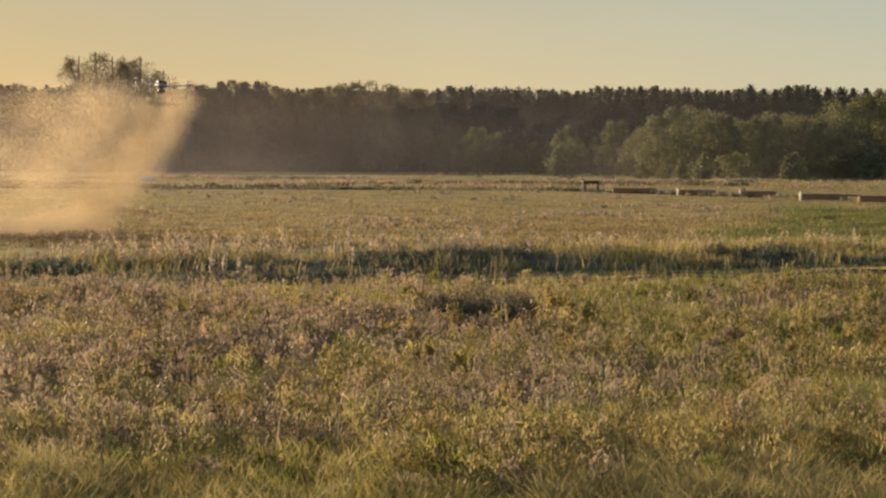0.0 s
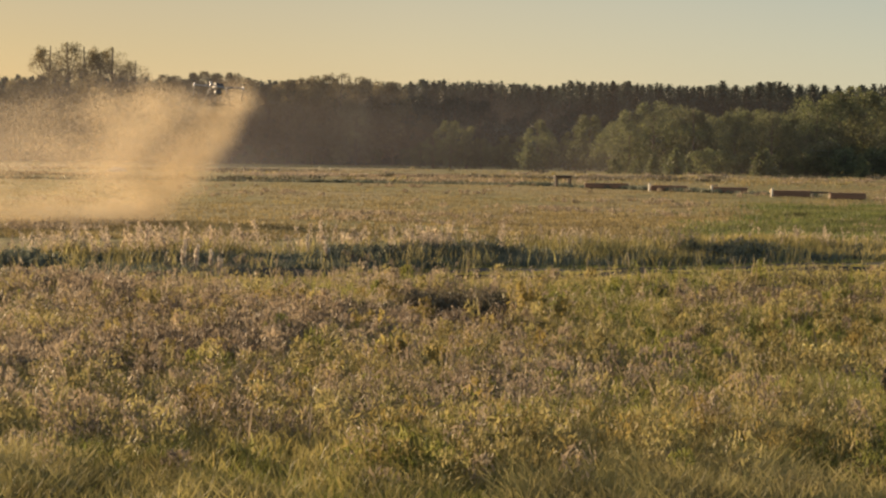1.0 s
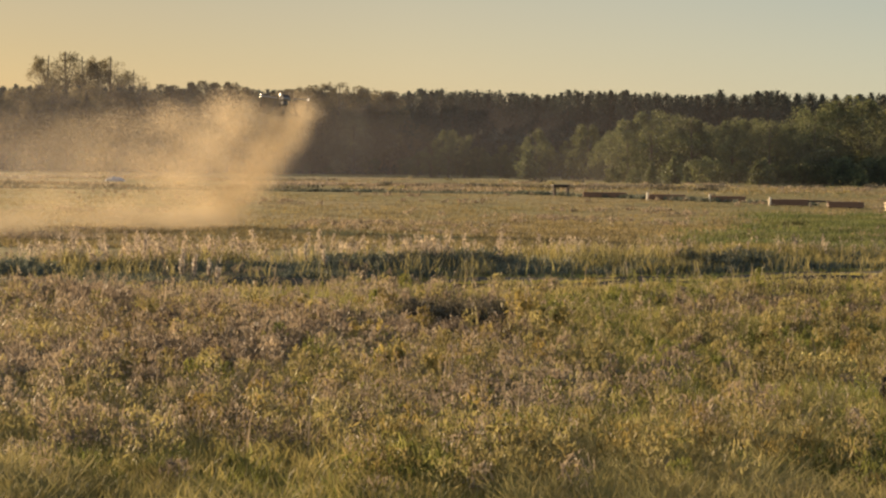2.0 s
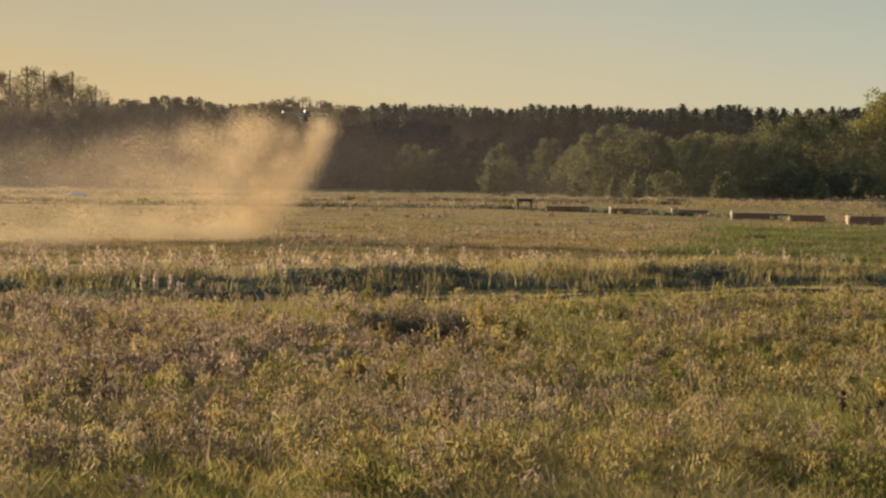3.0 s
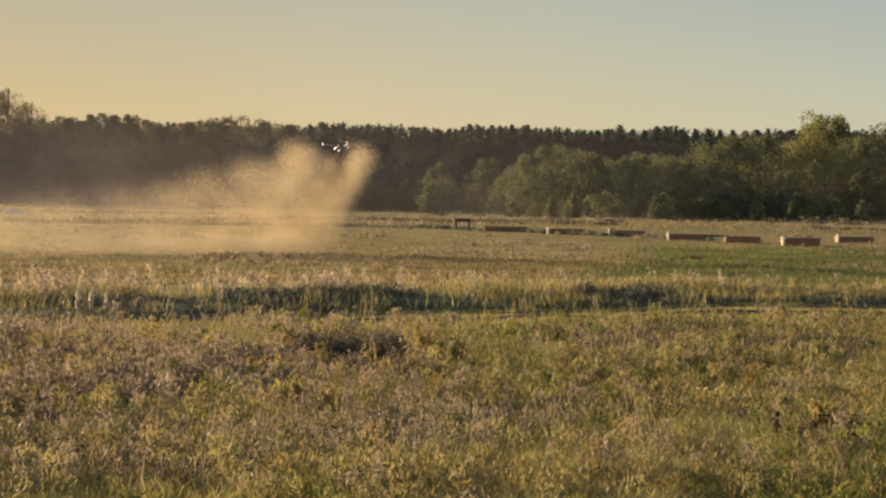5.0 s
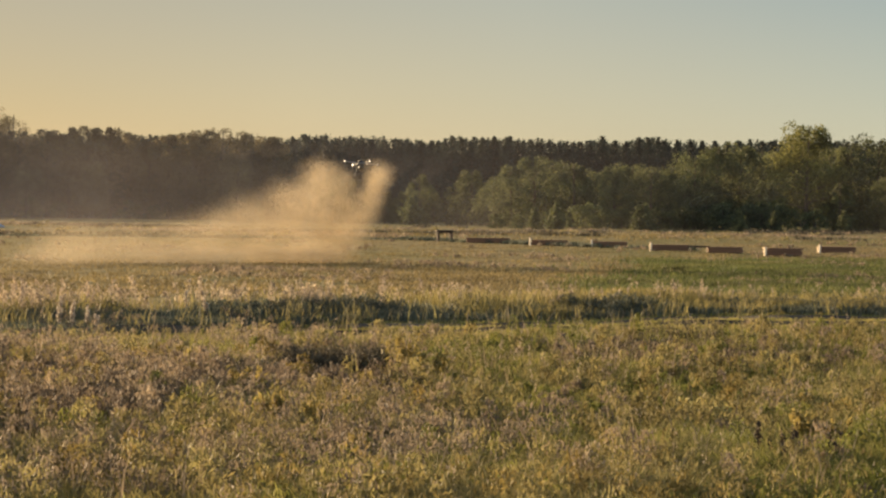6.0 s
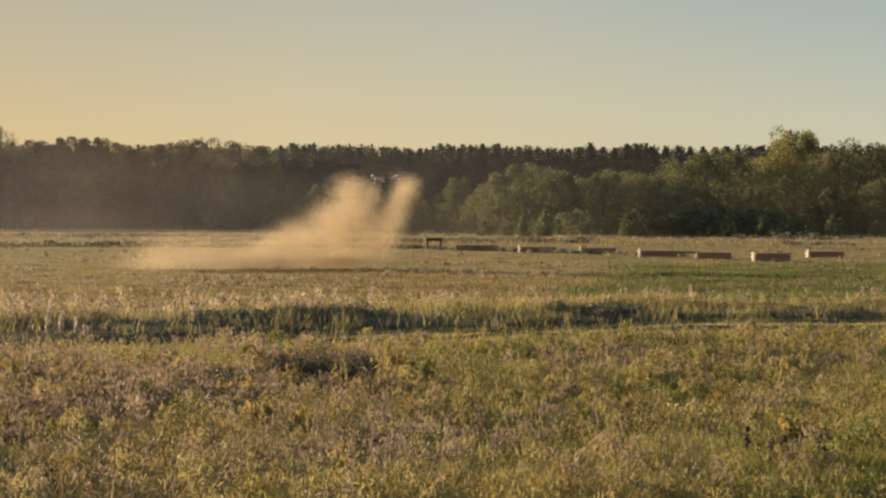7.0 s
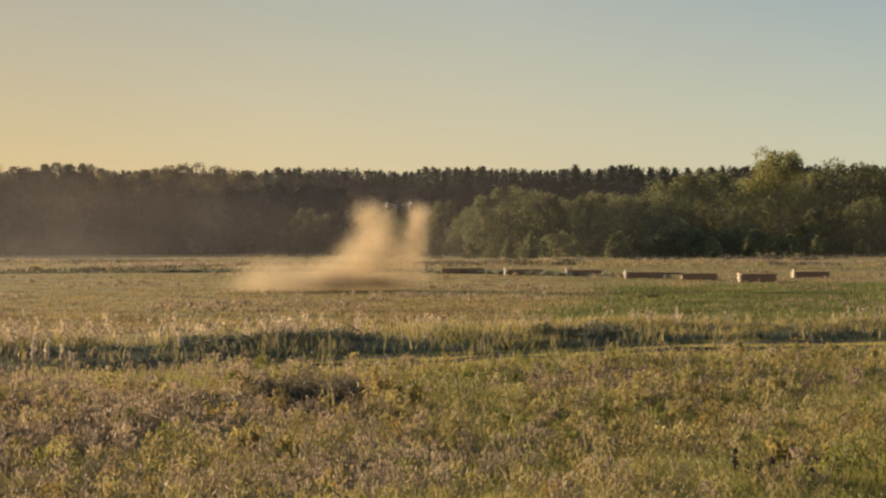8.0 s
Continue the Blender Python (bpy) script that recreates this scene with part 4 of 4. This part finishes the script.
# ---- the drifting spray: clumps of fine droplets ----
def facets(c, r):
    """Fine droplets, each one three-cornered fleck turned at random."""
    n = len(c)
    u = rng.normal(size=(n, 3))
    u /= np.linalg.norm(u, axis=1, keepdims=True)
    v = np.cross(u, rng.normal(size=(n, 3)))
    v /= np.linalg.norm(v, axis=1, keepdims=True)
    r = r[:, None]
    V = np.stack([c + u * r, c + (-0.5 * u + 0.866 * v) * r, c + (-0.5 * u - 0.866 * v) * r], 1)
    return V.reshape(-1, 3), np.arange(3 * n).reshape(-1, 3)


def puff_mesh(k, n, fine):
    """A clump of droplets, denser inside, torn into wisps."""
    c = rng.normal(size=(n, 3)) * 0.42
    c += 0.07 * np.sin(c[:, [1, 2, 0]] * (3 + k) + k)
    r = np.linalg.norm(c, axis=1)
    c = c[r < 1.15]
    n = len(c)
    V, T = facets(c, 1.5 * fine * (0.7 + 0.6 * rng.random(n)))
    me = mesh_tris("spray", V, T)
    me.materials.append(M_MIST)
    return me


DENSE = [puff_mesh(k, 21000, 0.009) for k in range(4)]
THIN = [puff_mesh(k, 16000, 0.0061) for k in range(4)]
FAINT = [puff_mesh(k, 11000, 0.0045) for k in range(4)]
puffs = []


def puff(kind, ox, oy, oz, s, label, meshes=DENSE):
    ob = new("spray_mist", meshes[len(puffs) % 4])
    ob.scale = s
    tagged(ob, label, "mist", "spray under the drone", "stuff")
    puffs.append((ob, kind, ox, oy, oz, float(rng.random() * 360)))


JET, TAIL, ROLL = "bright jet of backlit spray falling from the drone", "tan veil of spray drifting behind the drone", "low sheet of spray rolling over the grass"
for k in range(9):          # two jets under the nozzles, as shares of the fall to the ground
    f = 0.12 + 0.82 * k / 8
    puff("jet", 0.46, 0.0, f, (0.47 + 0.03 * k, 0.45 + 0.05 * k, 0.42), JET, DENSE if k % 2 == 0 else THIN)
    puff("jet", -0.28, 0.0, f + 0.02, (0.38 + 0.06 * k, 0.36 + 0.07 * k, 0.38), JET, DENSE if k % 2 == 0 else THIN)
for k in range(8):          # what fills the gap below
    puff("jet", 0.08, 0.2, 0.26 + 0.095 * k, (0.55, 0.55, 0.45), JET, THIN if k > 2 else FAINT)
puff("curl", 0.80, 0.5, -0.24, (0.58, 0.55, 0.48), "curl of spray thrown up beside the rotors", DENSE)
puff("curl", -1.05, 0.8, -0.28, (0.86, 0.8, 0.62), "curl of spray thrown up beside the rotors", DENSE)
puff("curl", 0.55, 0.3, -0.80, (0.52, 0.5, 0.50), "curl of spray thrown up beside the rotors", THIN)
puff("curl", 0.40, 0.1, 0.06, (0.62, 0.5, 0.30), "thin arch of spray over the rotors", FAINT)
puff("curl", 0.72, 0.4, -0.66, (0.42, 0.45, 0.42), "curl of spray thrown up beside the rotors", THIN)
puff("curl", -0.75, 0.5, -0.74, (0.55, 0.6, 0.45), "curl of spray thrown up beside the rotors", THIN)
for ox, oz, s in ((-1.15, -0.95, 0.80), (-0.95, -1.45, 0.78), (-1.05, -1.95, 0.80), (0.74, -1.05, 0.48), (0.70, -1.5, 0.50), (0.62, -2.0, 0.55), (0.1, -1.3, 0.5)):     # the round heads sink and widen
    puff("curl", ox, 0.5, oz, (s, s, 0.8 * s), JET, THIN if ox < 0 else FAINT)
for k in range(12):         # the veil beside and behind: from the ground to its sloping top, thinning out
    for j in range(4):
        u, v = ((k + 0.2 + 0.6 * rng.random()) / 12) ** 1.5, (j + 0.2 + 0.6 * rng.random()) / 4
        puff("tail", u, 0.7 * rng.normal(), v, (0.80 + 0.9 * u, 0.8 + 0.4 * u, 0.62 + 0.2 * u), TAIL, THIN if u < 0.4 else FAINT)
for k in range(38):         # what rolls over the ground
    u = ((k + 0.5) / 38) ** 1.4
    puff("roll", u, -rng.random(), 0.14 + 0.24 * rng.random(), (0.9 + 0.8 * u, 1.2, 0.36), ROLL, THIN if u < 0.6 else FAINT)


def haze_sheet(d, top):
    """A see-through sheet that paints haze and glare before the forest, gently folded."""
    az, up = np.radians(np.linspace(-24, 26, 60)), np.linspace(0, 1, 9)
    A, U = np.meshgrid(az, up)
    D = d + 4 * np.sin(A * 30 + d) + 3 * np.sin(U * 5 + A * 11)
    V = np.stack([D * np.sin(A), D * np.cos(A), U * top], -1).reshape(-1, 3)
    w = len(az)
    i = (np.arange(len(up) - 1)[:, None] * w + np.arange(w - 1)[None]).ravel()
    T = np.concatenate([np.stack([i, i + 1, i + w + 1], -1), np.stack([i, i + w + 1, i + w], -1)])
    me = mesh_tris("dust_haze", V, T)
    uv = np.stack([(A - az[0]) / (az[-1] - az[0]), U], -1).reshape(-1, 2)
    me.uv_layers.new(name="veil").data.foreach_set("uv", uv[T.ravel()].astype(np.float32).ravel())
    me.materials.append(M_HAZE)
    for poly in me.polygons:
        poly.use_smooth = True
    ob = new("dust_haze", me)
    return tagged(ob, "see-through sheet that paints a haze veil before the forest", "haze", kind="stuff")


# Three added sheets that lighten the forest's dark tones as haze would.
veils = [haze_sheet(140, 11), haze_sheet(205, 15), haze_sheet(282, 19)]


def tri(t, rows):
    r = np.array(rows)
    return float(np.interp(t, r[:, 0], r[:, 1]))


def motions():
    times = [0.5 * k for k in range(17)]
    walk(drone, [(t, pose(x, y, z, -nose, 0, head)) for t in times for x, y, z, head, nose in [flight(t)]])
    for rotor, ex, ey, way in rotors:
        walk(rotor, [(0.1 * k, pose(ex, ey, 0.165, 0, 0, way * 77 * k)) for k in range(81)])
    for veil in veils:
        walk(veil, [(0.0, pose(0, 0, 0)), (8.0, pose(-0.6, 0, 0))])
    for ob, kind, ox, oy, oz, ph in puffs:
        rows = []
        for t in times:
            x, y, z, head, nose = flight(t)
            slant = tri(t, [(0, 2.0), (1.5, 2.0), (3.5, 1.6), (4.5, 1.5), (6.5, 1.3), (7.2, 1.1), (8, 0.3)])
            reach = tri(t, [(0, 8.0), (1.5, 9.0), (3.5, 10.0), (4.5, 10.0), (6.5, 8.0), (8, 4.6)])
            sink = tri(t, [(0, 0.10), (1.5, 0.15), (3.5, 0.5), (4.5, 0.65), (6.5, 1.45), (8, 2.4)])
            near = tri(t, [(0, 11.0), (1.5, 12.5), (3.5, 15.0), (4.5, 13.0), (6.5, 5.0), (8, 3.0)])
            spread = 1 + tri(t, [(0, -0.35), (3.5, -0.2), (4.5, -0.1), (7.0, 0.25), (8, 0.5)])
            wob = 0.06 * math.sin(2.1 * t + ph)
            if kind == "jet":
                p = (x + ox * spread - slant * oz ** 1.5 * (1 if ox > 0 else 1.15) + wob, y + oy, z - 0.15 - (z - 0.3) * oz)
            elif kind == "curl":
                p = (x + ox * (tri(t, [(0, 1.5), (4.5, 1.4), (8, 1.0)]) if ox < 0 else tri(t, [(0, 0.4), (3.5, 0.62), (6.5, 0.85), (8, 1.0)])) - (slant - 0.5) * min(1.0, max(0.0, -oz - 0.4) / 2.2) ** 1.3 + wob, y + oy, z + oz + 0.5 * wob)
            elif kind == "tail":
                p = (x - 0.6 - 0.75 * slant * (1 - oz) - reach * ox + wob, y + oy - 0.3 * near * ox, 0.35 + (z - 0.55) * max(0.12, 1 - sink * ox) * oz)
            else:
                p = (x - 0.8 * slant - 1.1 * reach * ox + wob, y + 0.8 + near * (0.35 + ox) * oy, oz + 0.3 * wob)
            spin = {"jet": 6, "curl": 20, "tail": 12, "roll": 0}[kind]
            rows.append((t, pose(*p, 0, 0, (ph if kind != "roll" else 10 * math.sin(ph)) + spin * t)))
        walk(ob, rows)


motions()
